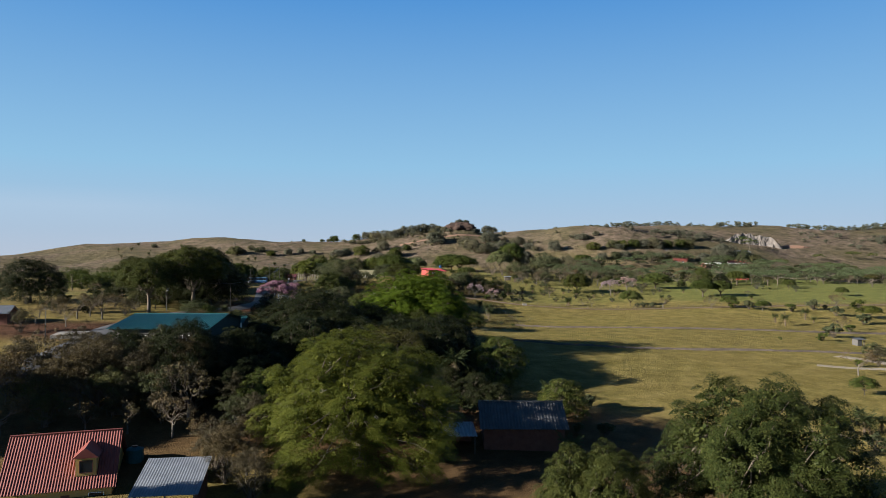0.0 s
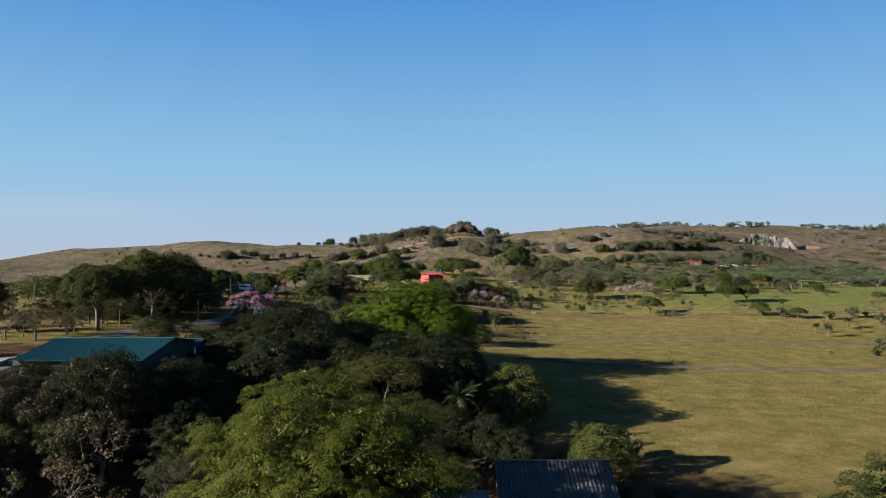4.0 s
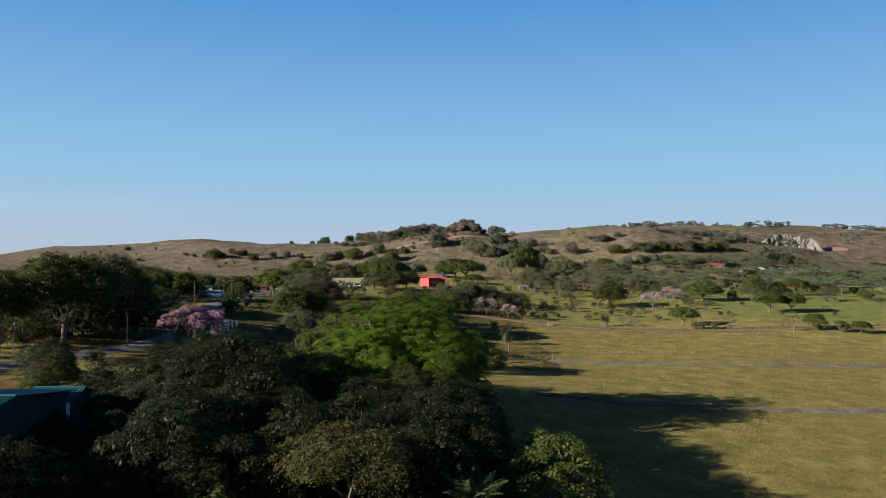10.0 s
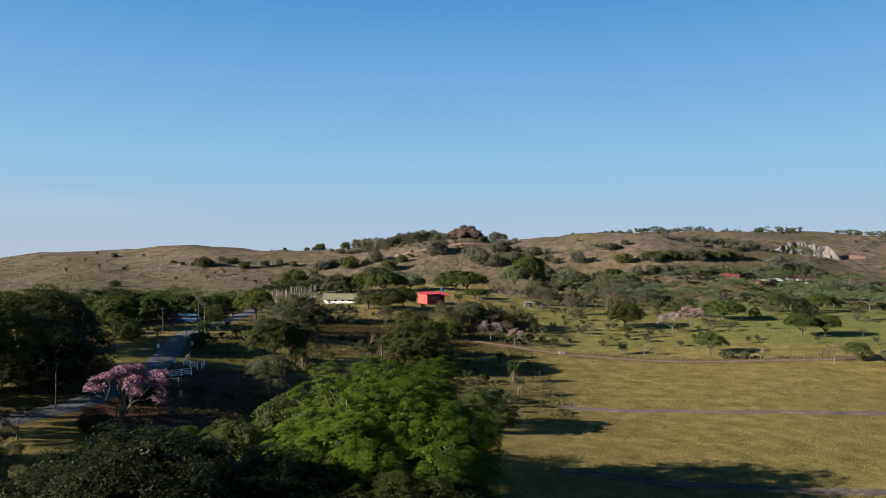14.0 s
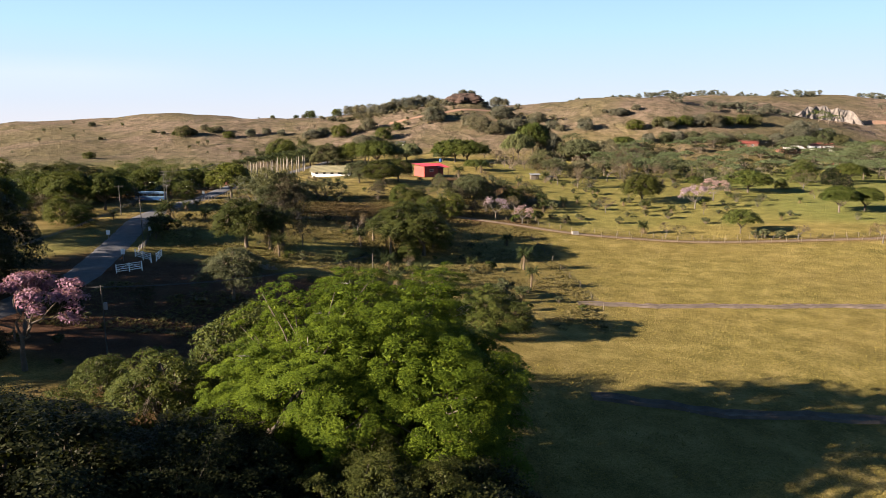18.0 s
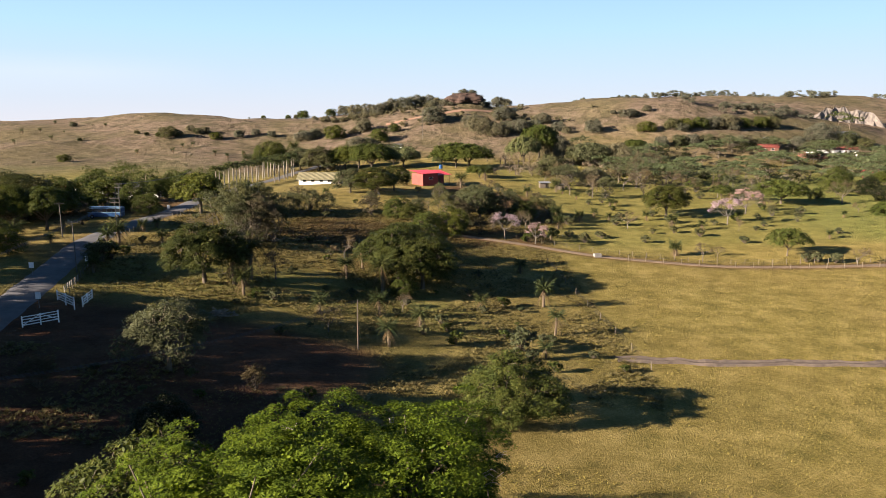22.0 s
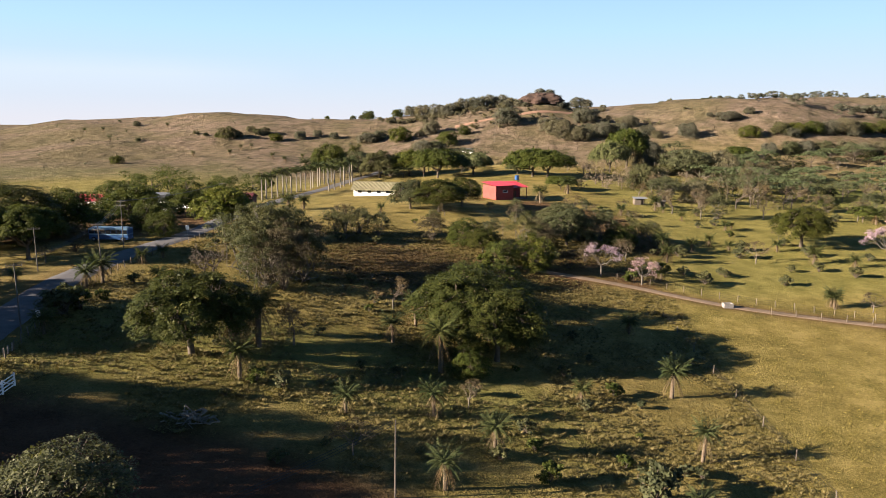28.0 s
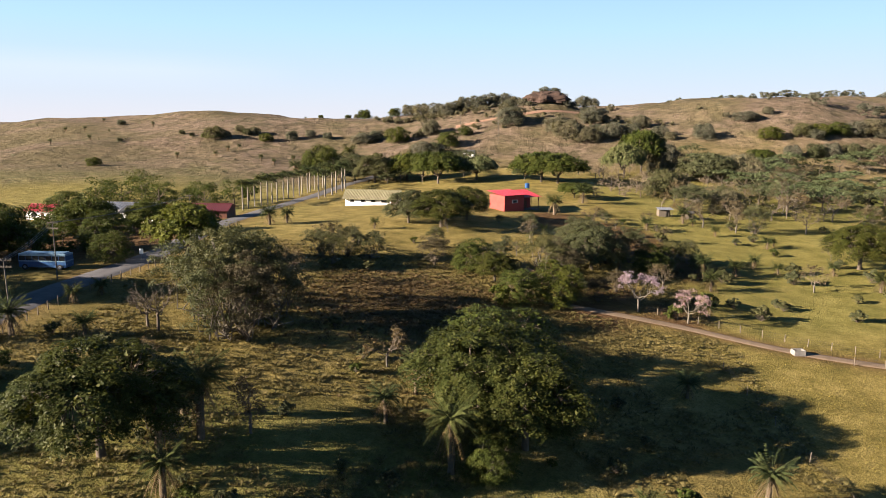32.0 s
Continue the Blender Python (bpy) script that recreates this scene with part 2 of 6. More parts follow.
def ground_material():
    m, n, l, b = surface("ground_cover", 0.95)
    b.inputs["Specular IOR Level"].default_value = 0.05
    big, mid, fine = noise_node(n, l, 0.03, 5), noise_node(n, l, 0.22, 5, 0.65), noise_node(n, l, 2.2, 5, 0.7)
    pick = n.new("ShaderNodeVertexColor")
    pick.layer_name = "cover"
    sep = n.new("ShaderNodeSeparateColor")
    l.new(pick.outputs["Color"], sep.inputs["Color"])
    tuft = noise_node(n, l, 5.0, 3, 0.7)
    f = mix(n, l, 0.55, mid.outputs["Fac"], mix(n, l, 0.5, fine.outputs["Fac"], tuft.outputs["Fac"]))
    field = ramp(n, l, f, [(0.42, (0.082, 0.072, 0.021)), (0.50, (0.140, 0.115, 0.035)), (0.59, (0.208, 0.165, 0.064))])
    hf = mix(n, l, 0.5, mid.outputs["Fac"], fine.outputs["Fac"])
    hill = ramp(n, l, hf, [(0.38, (0.052, 0.040, 0.027)), (0.50, (0.098, 0.075, 0.054)), (0.62, (0.155, 0.121, 0.095))])
    fold, scrub = noise_node(n, l, 0.013, 6, 0.6), noise_node(n, l, 0.09, 5, 0.7)
    hill = mix(n, l, ramp(n, l, fold.outputs["Fac"], [(0.44, (0, 0, 0)), (0.58, (0.75, 0.75, 0.75))]), hill, ramp(n, l, f, [(0.39, (0.04939, 0.04431, 0.02203)), (0.61, (0.09412, 0.07952, 0.04112))]))
    hill = mix(n, l, ramp(n, l, scrub.outputs["Fac"], [(0.50, (0, 0, 0)), (0.60, (0.65, 0.65, 0.65))]), hill, ramp(n, l, f, [(0.39, (0.02737, 0.02801, 0.01321)), (0.61, (0.05407, 0.04823, 0.02422))]))
    green = ramp(n, l, f, [(0.39, (0.064, 0.078, 0.020)), (0.61, (0.132, 0.140, 0.042))])
    # Bare soil; the cover map also lays it where trees shade the ground.
    dirt = ramp(n, l, f, [(0.39, (0.038, 0.0185, 0.0115)), (0.61, (0.084, 0.045, 0.027))])
    dry = ramp(n, l, f, [(0.39, (0.093, 0.0713, 0.0217)), (0.61, (0.1736, 0.1333, 0.0496))])
    patch = ramp(n, l, big.outputs["Fac"], [(0.40, (0, 0, 0)), (0.62, (1, 1, 1))])
    col = mix(n, l, sep.outputs["Red"], mix(n, l, patch, field, mix(n, l, 0.5, field, dry)), hill)
    col = mix(n, l, sep.outputs["Green"], col, green)
    col = mix(n, l, sep.outputs["Blue"], col, dirt)
    l.new(col, b.inputs["Base Color"])
    # relief in metres: tufts everywhere, lumpy grass on the knoll, trodden folds on the hills
    lumps, folds = noise_node(n, l, 0.55, 3, 0.6), noise_node(n, l, 0.11, 5, 0.65)

    def times(a, c):
        k = n.new("ShaderNodeMath")
        k.operation = "MULTIPLY"
        for i, q in enumerate((a, c)):
            if isinstance(q, float):
                k.inputs[i].default_value = q
            else:
                l.new(q, k.inputs[i])
        return k.outputs[0]

    def plus(a, c):
        k = n.new("ShaderNodeMath")
        l.new(a, k.inputs[0])
        l.new(c, k.inputs[1])
        return k.outputs[0]

    relief = plus(times(tuft.outputs["Fac"], 0.33), plus(times(lumps.outputs["Fac"], times(pick.outputs["Alpha"], 0.8)), times(folds.outputs["Fac"], times(sep.outputs["Red"], 3.2))))
    bump(n, l, b, relief, 1.0, 1.0)
    return m


def build_ground():
    xs, ys = graded(-120, 160, 2.0, -4300, 4300, 1.09), graded(60, 440, 2.0, -4300, 4400, 1.025)
    me, X, Y = grid_mesh("ground", xs, ys, ground_height)
    far = np.hypot(np.maximum(np.abs(X) - 150, 0), np.maximum(Y - 430, 0))
    wob = 12 * np.sin(X * 0.05) + 9 * np.sin(Y * 0.07 + X * 0.02)
    hill = soft_step(far + wob + 70 * soft_step(-X, 60, 130) * soft_step(Y, 430, 480), 40, 160)
    knoll = 0.12 * soft_step(20 + wob * 0.4 - X, 0, 18) * soft_step(Y, 190, 230)
    green = (0.4 + 0.45 * soft_step(X + wob, 80, 125)) * soft_step(X + wob, 18, 45) * soft_step(Y + wob * 0.4, 310, 326) * (1 - soft_step(Y + wob, 470, 540))
    green = np.maximum(green, 0.55 * (1 - soft_step(np.abs(Y - 252 + wob * 0.5), 4, 18)) * soft_step(15 - X, 0, 20))
    green = np.maximum(green, 0.2 * soft_step(-60 - X + wob, 0, 25) * soft_step(Y + wob, 395, 420) * (1 - soft_step(Y + wob * 1.5 - X * 0.05, 510, 550)))
    dirt = np.exp(-(near_line(X, Y, DRIVE) / (12.5 + 0.1 * wob)) ** 6)
    dirt = np.maximum(dirt, np.exp(-(near_line(X, Y, TRACK) / 2.2) ** 2))
    dirt = np.maximum(dirt, np.exp(-(near_line(X, Y, ROAD) / 5.0) ** 2) * 0.6)
    dirt = np.maximum(dirt, np.exp(-(near_line(X, Y, [(-98, 150), (-80, 150), (-62, 158)]) / (9 + 0.15 * wob)) ** 4))
    # Floor of the start wood: litter colour also carries the trees' shade.
    dirt = np.maximum(dirt, soft_step(34 - np.hypot(X + 24, (Y - 118) * 0.8) + wob * 0.6, 0, 12) * 0.85)
    dirt = np.maximum(dirt, soft_step(27 - np.hypot((X + 36) * 0.85, Y - 204) + wob * 0.5, 0, 8))
    # Grass slope round the house, browned to put its shade into the ground.
    dirt = np.maximum(dirt, soft_step(30 - np.hypot((X + 46) * 0.8, Y - 92) + wob * 0.5, 0, 14) * 0.75)
    # Roadside grove floor: its shade is painted with the dirt colour.
    dirt = np.maximum(dirt, soft_step(34 - np.hypot((X + 112) * 0.75, Y - 345) + wob * 0.5, 0, 10) * 0.8)
    # Patchy dry ground west of the road, with shade mixed in as dirt.
    dirt = np.maximum(dirt, 0.42 * soft_step(-72 - X + wob * 0.5, 0, 14) * soft_step(Y + wob, 140, 165) * (1 - soft_step(Y + wob, 285, 310)) * (0.6 + 0.4 * np.sin(X * 0.11 + Y * 0.05) * np.sin(Y * 0.09)))
    # First two spots paint wood shade as dirt; the rest is bare soil.
    for ex, ey, er in ((-34, 168, 20), (-22, 182, 14), (4, 394, 10), (13, 386, 8), (6, 318, 9), (-4, 333, 7), (10, 330, 10), (20, 322, 8), (17, 378, 11), (22, 366, 8), (28, 352, 9)):
        dirt = np.maximum(dirt, soft_step(er - np.hypot(X - ex, (Y - ey) * 0.8) + wob * 0.25, 0, 6) * 0.8)
    dirt = np.maximum(dirt, soft_step(40 - np.hypot(X + 5, Y - 95) + wob, 0, 20) * 0.8)
    knoll = np.maximum(knoll, 0.85 * soft_step(17 - np.hypot((X + 23) * 0.8, Y - 309) + wob * 0.4, 0, 8))
    lumpy = (1 - soft_step(X, -8, 4) * (1 - soft_step(Y, 218, 238))) * soft_step(26 + wob * 0.3 - X, 0, 12) * soft_step(X, -75, -60) * soft_step(Y, 190, 215) * (1 - soft_step(Y, 350, 400))
    col = np.stack([np.maximum(hill, knoll), green, dirt, lumpy], -1).reshape(-1, 4).astype(np.float32)
    at = me.color_attributes.new("cover", "FLOAT_COLOR", "POINT")
    at.data.foreach_set("color", col.ravel())
    me.materials.append(ground_material())
    return tagged(new("ground", me), "rolling dry pasture with yellow-green grass", "ground", kind="structure")


build_ground()


# ---------------------------------------------------------------- parts and plants
def joined(name, pieces, material, smooth=False):
    """One mesh from (verts, quads) pieces."""
    vs, fs, k = [], [], 0
    for v, f in pieces:
        vs.append(np.asarray(v, float))
        fs.append(np.asarray(f) + k)
        k += len(v)
    me = quad_mesh(name, np.concatenate(vs), np.concatenate(fs), smooth)
    me.materials.append(material)
    return me


def tube(points, radii, sides=6):
    """A tapered tube along points."""
    p = np.asarray(points, float)
    t = np.gradient(p, axis=0)
    t /= np.linalg.norm(t, axis=1, keepdims=True) + 1e-9
    ref = np.where(np.abs(t[:, 2:3]) > 0.9, np.array([[1.0, 0, 0]]), np.array([[0, 0, 1.0]]))
    u = np.cross(t, ref)
    u /= np.linalg.norm(u, axis=1, keepdims=True) + 1e-9
    w = np.cross(t, u)
    a = np.arange(sides) * 2 * np.pi / sides
    ring = u[:, None] * np.cos(a)[:, None] + w[:, None] * np.sin(a)[:, None]
    v = (p[:, None] + ring * np.asarray(radii, float)[:, None, None]).reshape(-1, 3)
    i = np.arange(len(p) - 1)[:, None] * sides
    j = np.arange(sides)
    k = (j + 1) % sides
    f = np.stack([i + j, i + k, i + sides + k, i + sides + j], -1).reshape(-1, 4)
    return v, f


def leaves(centres, normals, size, rng, narrow=0.5):
    """Diamond leaves, each lightly folded, as (verts, quads)."""
    n = len(centres)
    nn = normals / (np.linalg.norm(normals, axis=1, keepdims=True) + 1e-9)
    r = rng.normal(size=(n, 3))
    t = np.cross(nn, r)
    t /= np.linalg.norm(t, axis=1, keepdims=True) + 1e-9
    b = np.cross(nn, t)
    s = np.asarray(size).reshape(-1, 1) * rng.uniform(0.6, 1.25, (n, 1))
    c = np.asarray(centres)
    v = np.stack([c - t * s, c + b * s * narrow - nn * s * 0.18, c + t * s, c - b * s * narrow - nn * s * 0.18], 1).reshape(-1, 3)
    return v, np.arange(4 * n).reshape(n, 4)


def ball(n, rng):
    d = rng.normal(size=(n, 3))
    return d / np.linalg.norm(d, axis=1, keepdims=True)


def clump_leaves(centres, radii, flat, count, size, rng, up=0.5):
    """Leaves over the outer shell of flattened clumps."""
    m = len(centres)
    d = ball(m * count, rng)
    d[:, 2] = np.where(d[:, 2] < -0.3, -d[:, 2], d[:, 2])
    rr = np.repeat(radii, count)[:, None] * rng.uniform(0.55, 1.05, (m * count, 1))
    c = np.repeat(centres, count, 0) + d * rr * np.array([1, 1, flat])
    nrm = d * (1 - up) + np.array([0, 0, up]) + rng.normal(size=d.shape) * 0.35
    return leaves(c, nrm, np.full(m * count, size), rng)


def limb(a, b, r0, r1, rng, bend=0.12, steps=4):
    a, b = np.asarray(a, float), np.asarray(b, float)
    t = np.linspace(0, 1, steps + 1)[:, None]
    p = a + (b - a) * t
    p[1:-1] += rng.normal(size=(steps - 1, 3)) * np.linalg.norm(b - a) * bend * 0.5
    p[:, 2] += np.sin(t[:, 0] * np.pi) * -0.06 * np.linalg.norm(b - a)
    return tube(p, np.linspace(r0, r1, steps + 1), 5)


def tree_umbrella(seed, R=12.0, top=17.0, base=5.0, pads=400, count=70, leaf=0.16, trunk=0.6, low=-0.2, lump=0.12, core=1.0, twigs=0, thick=0.13, broad=1.0):
    """A spreading crown: flat tufts of leaves in tiers over a lumpy dome, round a dark inner mass.
    low: how far the tufts reach down past the dome's base (cosine). broad: below 1 the top is flatter."""
    rng = np.random.default_rng(seed)
    H = top - base
    k = (np.arange(pads) + 0.5) / pads
    ct = 1 - k * (1 - low)
    st = np.sqrt(np.clip(1 - ct**2, 0, 1))
    ang = np.arange(pads) * 2.39996 + rng.normal(0, 0.25, pads)
    d = np.stack([np.cos(ang) * st, np.sin(ang) * st, ct], 1)
    nb = max(8, pads // 26)
    kb = (np.arange(nb) + 0.5) / nb
    cb = 1 - kb * (1 - low)
    ab = np.arange(nb) * 2.39996 + rng.normal(0, 0.3, nb)
    bough = np.stack([np.cos(ab) * np.sqrt(1 - cb**2), np.sin(ab) * np.sqrt(1 - cb**2), cb], 1) + rng.normal(0, 0.06, (nb, 3))
    near = np.min(np.linalg.norm(d[:, None] - bough, axis=2), 1)
    swell = 1 - np.clip(near / math.sqrt(2.6 * (1 - low) / nb), 0, 1) ** 2
    lob = 1 + 0.07 * np.sin(ang * 3 + rng.uniform(0, 6)) + 0.05 * np.sin(ang * 5 + rng.uniform(0, 6))
    rad = (1 - lump + 1.35 * lump * swell + rng.normal(0, 0.028, pads)) * (1 + (lob - 1) * st)
    c = d * np.array([R, R, H]) * rad[:, None] + np.array([0, 0, base])
    c[:, :2] *= (st ** (broad - 1))[:, None]
    c[:, 2] = np.maximum(c[:, 2], 0.07 * top)
    pr = R * math.sqrt(2 * (1 - low) / pads) * rng.uniform(0.85, 1.5, pads)
    # leaves: a domed disc for each tuft, drooping outward
    n = pads * count
    q, a = np.sqrt(rng.random(n)), rng.uniform(0, 6.283, n)
    P, S = np.repeat(pr, count), np.repeat(st, count)
    off = np.stack([np.cos(a) * q * P, np.sin(a) * q * P, 0 * a], 1)
    out = np.repeat(d * np.array([1, 1, 0]), count, 0)
    off[:, 2] = P * (thick * rng.normal(0, 1, n) - 0.45 * q**2) - 0.42 * S * (off * out).sum(1)
    nrm = np.array([0, 0, 0.8]) + out * 0.45 + rng.normal(size=(n, 3)) * 0.27
    lv = leaves(np.repeat(c, count, 0) + off, nrm, np.full(n, leaf), rng)
    crown = [lv]
    if core:
        pick = rng.random(pads) < 0.8 * core
        cc = (c[pick] - np.array([0, 0, base])) * 0.88 + np.array([0, 0, base - 0.02 * H])
        crown.append(clump_leaves(cc, pr[pick] * 1.3, 0.6, max(16, count // 3), leaf * 1.8, rng, 0.3))
        m = max(8, pads // 12)
        u, v = rng.uniform(0, 6.283, m), R * np.sqrt(rng.uniform(0.02, 0.3, m))
        mid = np.stack([np.cos(u) * v, np.sin(u) * v, base + H * rng.uniform(-0.1, 0.45, m)], 1)
        crown.append(clump_leaves(mid, np.full(m, R * 0.19), 0.7, 60, max(leaf * 2.2, R * 0.034), rng, 0.3))
    fork = max(base * 0.55, top * 0.14)
    wood = [tube([(0, 0, -0.8), (0.1, 0, fork * 0.5), (0, 0.1, fork)], [trunk * 1.35, trunk, trunk * 0.85], 9)]
    limbs, mains, fine = [], [], []
    for i in range(9):
        b = i * 0.698 + rng.uniform(-0.3, 0.3)
        e = np.array([math.cos(b) * R * 0.5, math.sin(b) * R * 0.5, base + H * rng.uniform(0.2, 0.45)])
        limbs.append(limb((0, 0, fork * rng.uniform(0.8, 1.0)), e, trunk * 0.5, trunk * 0.22, rng))
        mains.append(e)
    mains = np.array(mains)
    for z in c[:: max(1, pads // 90)]:
        e = mains[np.argmin(np.linalg.norm(mains - z, axis=1))]
        limbs.append(limb(e, z - np.array([0, 0, 0.04 * R]), trunk * 0.13, 0.03, rng, 0.12, 3))
    order = rng.permutation(pads)[:twigs]
    for z, dd in zip(c[order], d[order]):
        h = np.array([dd[0], dd[1], 0]) / (np.linalg.norm(dd[:2]) + 0.2)
        for _ in range(3):
            fine.append(limb(z - h * 0.4, z + h * rng.uniform(0.2, 0.9) + rng.normal(0, 0.3, 3) * np.array([1, 1, 0.3]) + np.array([0, 0, 0.1]), 0.035, 0.012, rng, 0.35, 3))
    return wood, limbs, crown, fine


def tree_round(seed, R=4.0, top=9.0, base=2.0, clumps=70, count=60, leaf=0.24, trunk=0.22, rc=0.28):
    """A rounded or irregular crown."""
    rng = np.random.default_rng(seed)
    d = ball(clumps, rng)
    d[:, 2] = np.where(rng.random(clumps) < 0.6, np.abs(d[:, 2]), d[:, 2])
    lob = 1 + 0.18 * np.sin(np.arctan2(d[:, 1], d[:, 0]) * 3 + seed) + rng.normal(0, 0.1, clumps)
    hz = (top - base) / 2
    c = d * np.array([R, R, hz]) * (rng.uniform(0.55, 0.9, clumps) * lob)[:, None] + np.array([0, 0, base + hz])
    r = R * rc * rng.uniform(0.7, 1.3, clumps)
    lv = clump_leaves(c, r, 0.75, count, leaf, rng, 0.3)
    wood = [tube([(0, 0, -0.5), (0.05, 0.02, base * 0.5), (rng.normal(0, 0.1), rng.normal(0, 0.1), base + hz * 0.5)], [trunk * 1.3, trunk, trunk * 0.7], 7)]
    limbs = [limb((0, 0, base * rng.uniform(0.7, 1.1)), q, trunk * 0.45, 0.03, rng, 0.2, 4) for q in c[:: max(1, clumps // 16)]]
    return wood, limbs, [lv]


def tree_bare(seed, R=3.0, top=7.0, trunk=0.18, leafed=0, leaf=0.2):
    """Twigs that fork over and over, with few leaves or blossoms."""
    rng = np.random.default_rng(seed)
    wood = [tube([(0, 0, -0.5), (0.1, 0, top * 0.2), (0, 0.1, top * 0.38)], [trunk * 1.3, trunk, trunk * 0.8], 6)]
    limbs, tips = [], []
    todo = [(np.array([0, 0, top * rng.uniform(0.25, 0.38)]), ball(1, rng)[0] * np.array([1, 1, 0.2]) + np.array([0, 0, 0.75]), top * 0.3, trunk * 0.6, 0) for _ in range(6)]
    while todo:
        p, d, ln, r, lev = todo.pop()
        d = d / np.linalg.norm(d)
        e = p + d * ln * np.array([R / top * 2.2, R / top * 2.2, 1.0])
        limbs.append(limb(p, e, r, r * 0.5, rng, 0.2, 3))
        if lev < 3:
            for _ in range(3):
                todo.append((e, d + ball(1, rng)[0] * 0.75 + np.array([0, 0, 0.12]), ln * rng.uniform(0.5, 0.75), r * 0.5, lev + 1))
        else:
            tips.append(e)
    lv = []
    if leafed:
        tips = np.array(tips)
        lv = [clump_leaves(tips, np.full(len(tips), R * 0.16), 0.8, leafed, leaf, rng, 0.3)]
    return wood, limbs, lv


def frond(length, rise, droop, rng, pairs=19, width=0.42, blade=0.02):
    """A feather leaf that arches outward along +x: (rachis, leaflets)."""
    t = np.linspace(0, 1, pairs + 2)
    x = length * (t - 0.12 * t**2)
    z = rise * t * length - droop * length * t**2.2
    p = np.stack([x, 0 * t, z], 1)
    stem = tube(p[:: 3], np.linspace(0.035, 0.008, len(p[:: 3])), 3)
    vs, fs = [], []
    for i in range(1, pairs + 1):
        ll = width * length * 0.5 * math.sin(math.pi * (0.12 + 0.8 * i / (pairs + 1))) * rng.uniform(0.85, 1.1)
        for s in (-1, 1):
            a, w = p[i], length * blade
            tip = a + np.array([ll * 0.45, s * ll, -ll * 0.38])
            mid = (a + tip) / 2 + np.array([0, 0, ll * 0.08])
            k = len(vs) * 4
            vs.append([a, mid + np.array([w, 0, 0]), tip, mid - np.array([w, 0, 0])])
            fs.append([k, k + 1, k + 2, k + 3])
    return stem, (np.array(vs).reshape(-1, 3), np.array(fs))


def turned(piece, az, at, tilt=0.0):
    m = np.array(Euler((0, -tilt, az)).to_matrix())
    return piece[0] @ m.T + np.asarray(at), piece[1]


def tree_palm(seed, top=4.5, length=2.35, n=38, dead=22, trunk=0.25):
    """A feather palm with a skirt of dead leaves."""
    rng = np.random.default_rng(seed)
    lean = rng.normal(0, 0.12, 2)
    crown = np.array([lean[0], lean[1], top])
    rings = np.linspace(0, 1, 9)
    rad = trunk * (1 + 0.18 * (np.arange(9) % 2))
    wood = [tube(np.stack([lean[0] * rings**2, lean[1] * rings**2, rings * (top + 0.5) - 0.5], 1), rad, 7)]
    green, brown = [], []
    for i in range(n):
        q = i / n
        f = frond(length * rng.uniform(0.85, 1.1), 1.5 - 1.45 * q, 0.5 + 0.3 * q, rng)
        green += [turned(g, i * 2.4 + rng.uniform(-0.2, 0.2), crown) for g in f]
    for i in range(dead):
        f = frond(length * rng.uniform(0.55, 0.8), -0.9 - rng.uniform(0, 1.2), 0.6, rng, 8, 0.3)
        brown += [turned(g, i * 2.4 + 1, crown - np.array([0, 0, 0.15])) for g in f]
    return wood, brown, green


def tree_royal(seed, top=11.0):
    rng = np.random.default_rng(seed)
    s = np.linspace(0, 1, 7)
    wood = [tube(np.stack([0 * s, 0 * s, s * (top - 1.3) - 0.4], 1), 0.27 + 0.07 * np.sin(s * 3.0) - 0.07 * s, 8)]
    shaft = [tube([(0, 0, top - 1.5), (0, 0, top - 0.8), (0, 0, top)], [0.22, 0.2, 0.08], 7)]
    green = []
    for i in range(22):
        f = frond(3.6 * rng.uniform(0.9, 1.1), 1.2 - 1.25 * (i / 22), 0.85, rng, 14, 0.45, 0.06)
        green += [turned(g, i * 2.4, (0, 0, top - 0.15)) for g in f]
    return wood, shaft, green


PLANTS = {}


def sow(key, names, mats, made, label, category, group=""):
    """Keep the meshes of one plant, part by part."""
    PLANTS[key] = ([(n, joined(n, m, mt, True)) for n, m, mt in zip(names, made, mats) if m], label, category, group)


def plant(key, x, y, size=1.0, turn=None, wide=1.0, sink=0.0, name=""):
    parts, label, category, group = PLANTS[key]
    root = new(name or category.replace(" ", "_"), None)
    root.empty_display_size = 0.5
    turn = RNG.uniform(0, 6.28) if turn is None else turn
    root.matrix_basis = Matrix.LocRotScale((x, y, ground_z(x, y) - sink), Euler((0, 0, turn)), (size * wide, size * wide, size))
    for n, me in parts:
        ob = new(n, me)
        ob.parent = root
        if n == "twigs":
            tagged(ob, "fine pale dead twigs", kind="stuff")
    return tagged(root, label, category, group)


RNG = np.random.default_rng(7)
TREE = ("trunk", "branchwork", "crown", "twigs")

# ---------------------------------------------------------------- kinds of plants
sow("rain_near", TREE, (BARK, BARK, LEAF_BRIGHT, TWIG), tree_umbrella(1, 12.5, 18.4, 5.5, 1600, 250, 0.077, 0.75, -0.35, 0.2, 1.0, 26, 0.13, 0.8), "broad bright-green rain tree with a domed crown", "tree")
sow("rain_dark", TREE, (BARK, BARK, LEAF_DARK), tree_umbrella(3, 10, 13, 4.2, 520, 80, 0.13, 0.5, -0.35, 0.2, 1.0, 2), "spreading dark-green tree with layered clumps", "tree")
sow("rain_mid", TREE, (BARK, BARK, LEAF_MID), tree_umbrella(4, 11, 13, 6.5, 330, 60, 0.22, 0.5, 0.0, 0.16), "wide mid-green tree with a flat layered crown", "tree")
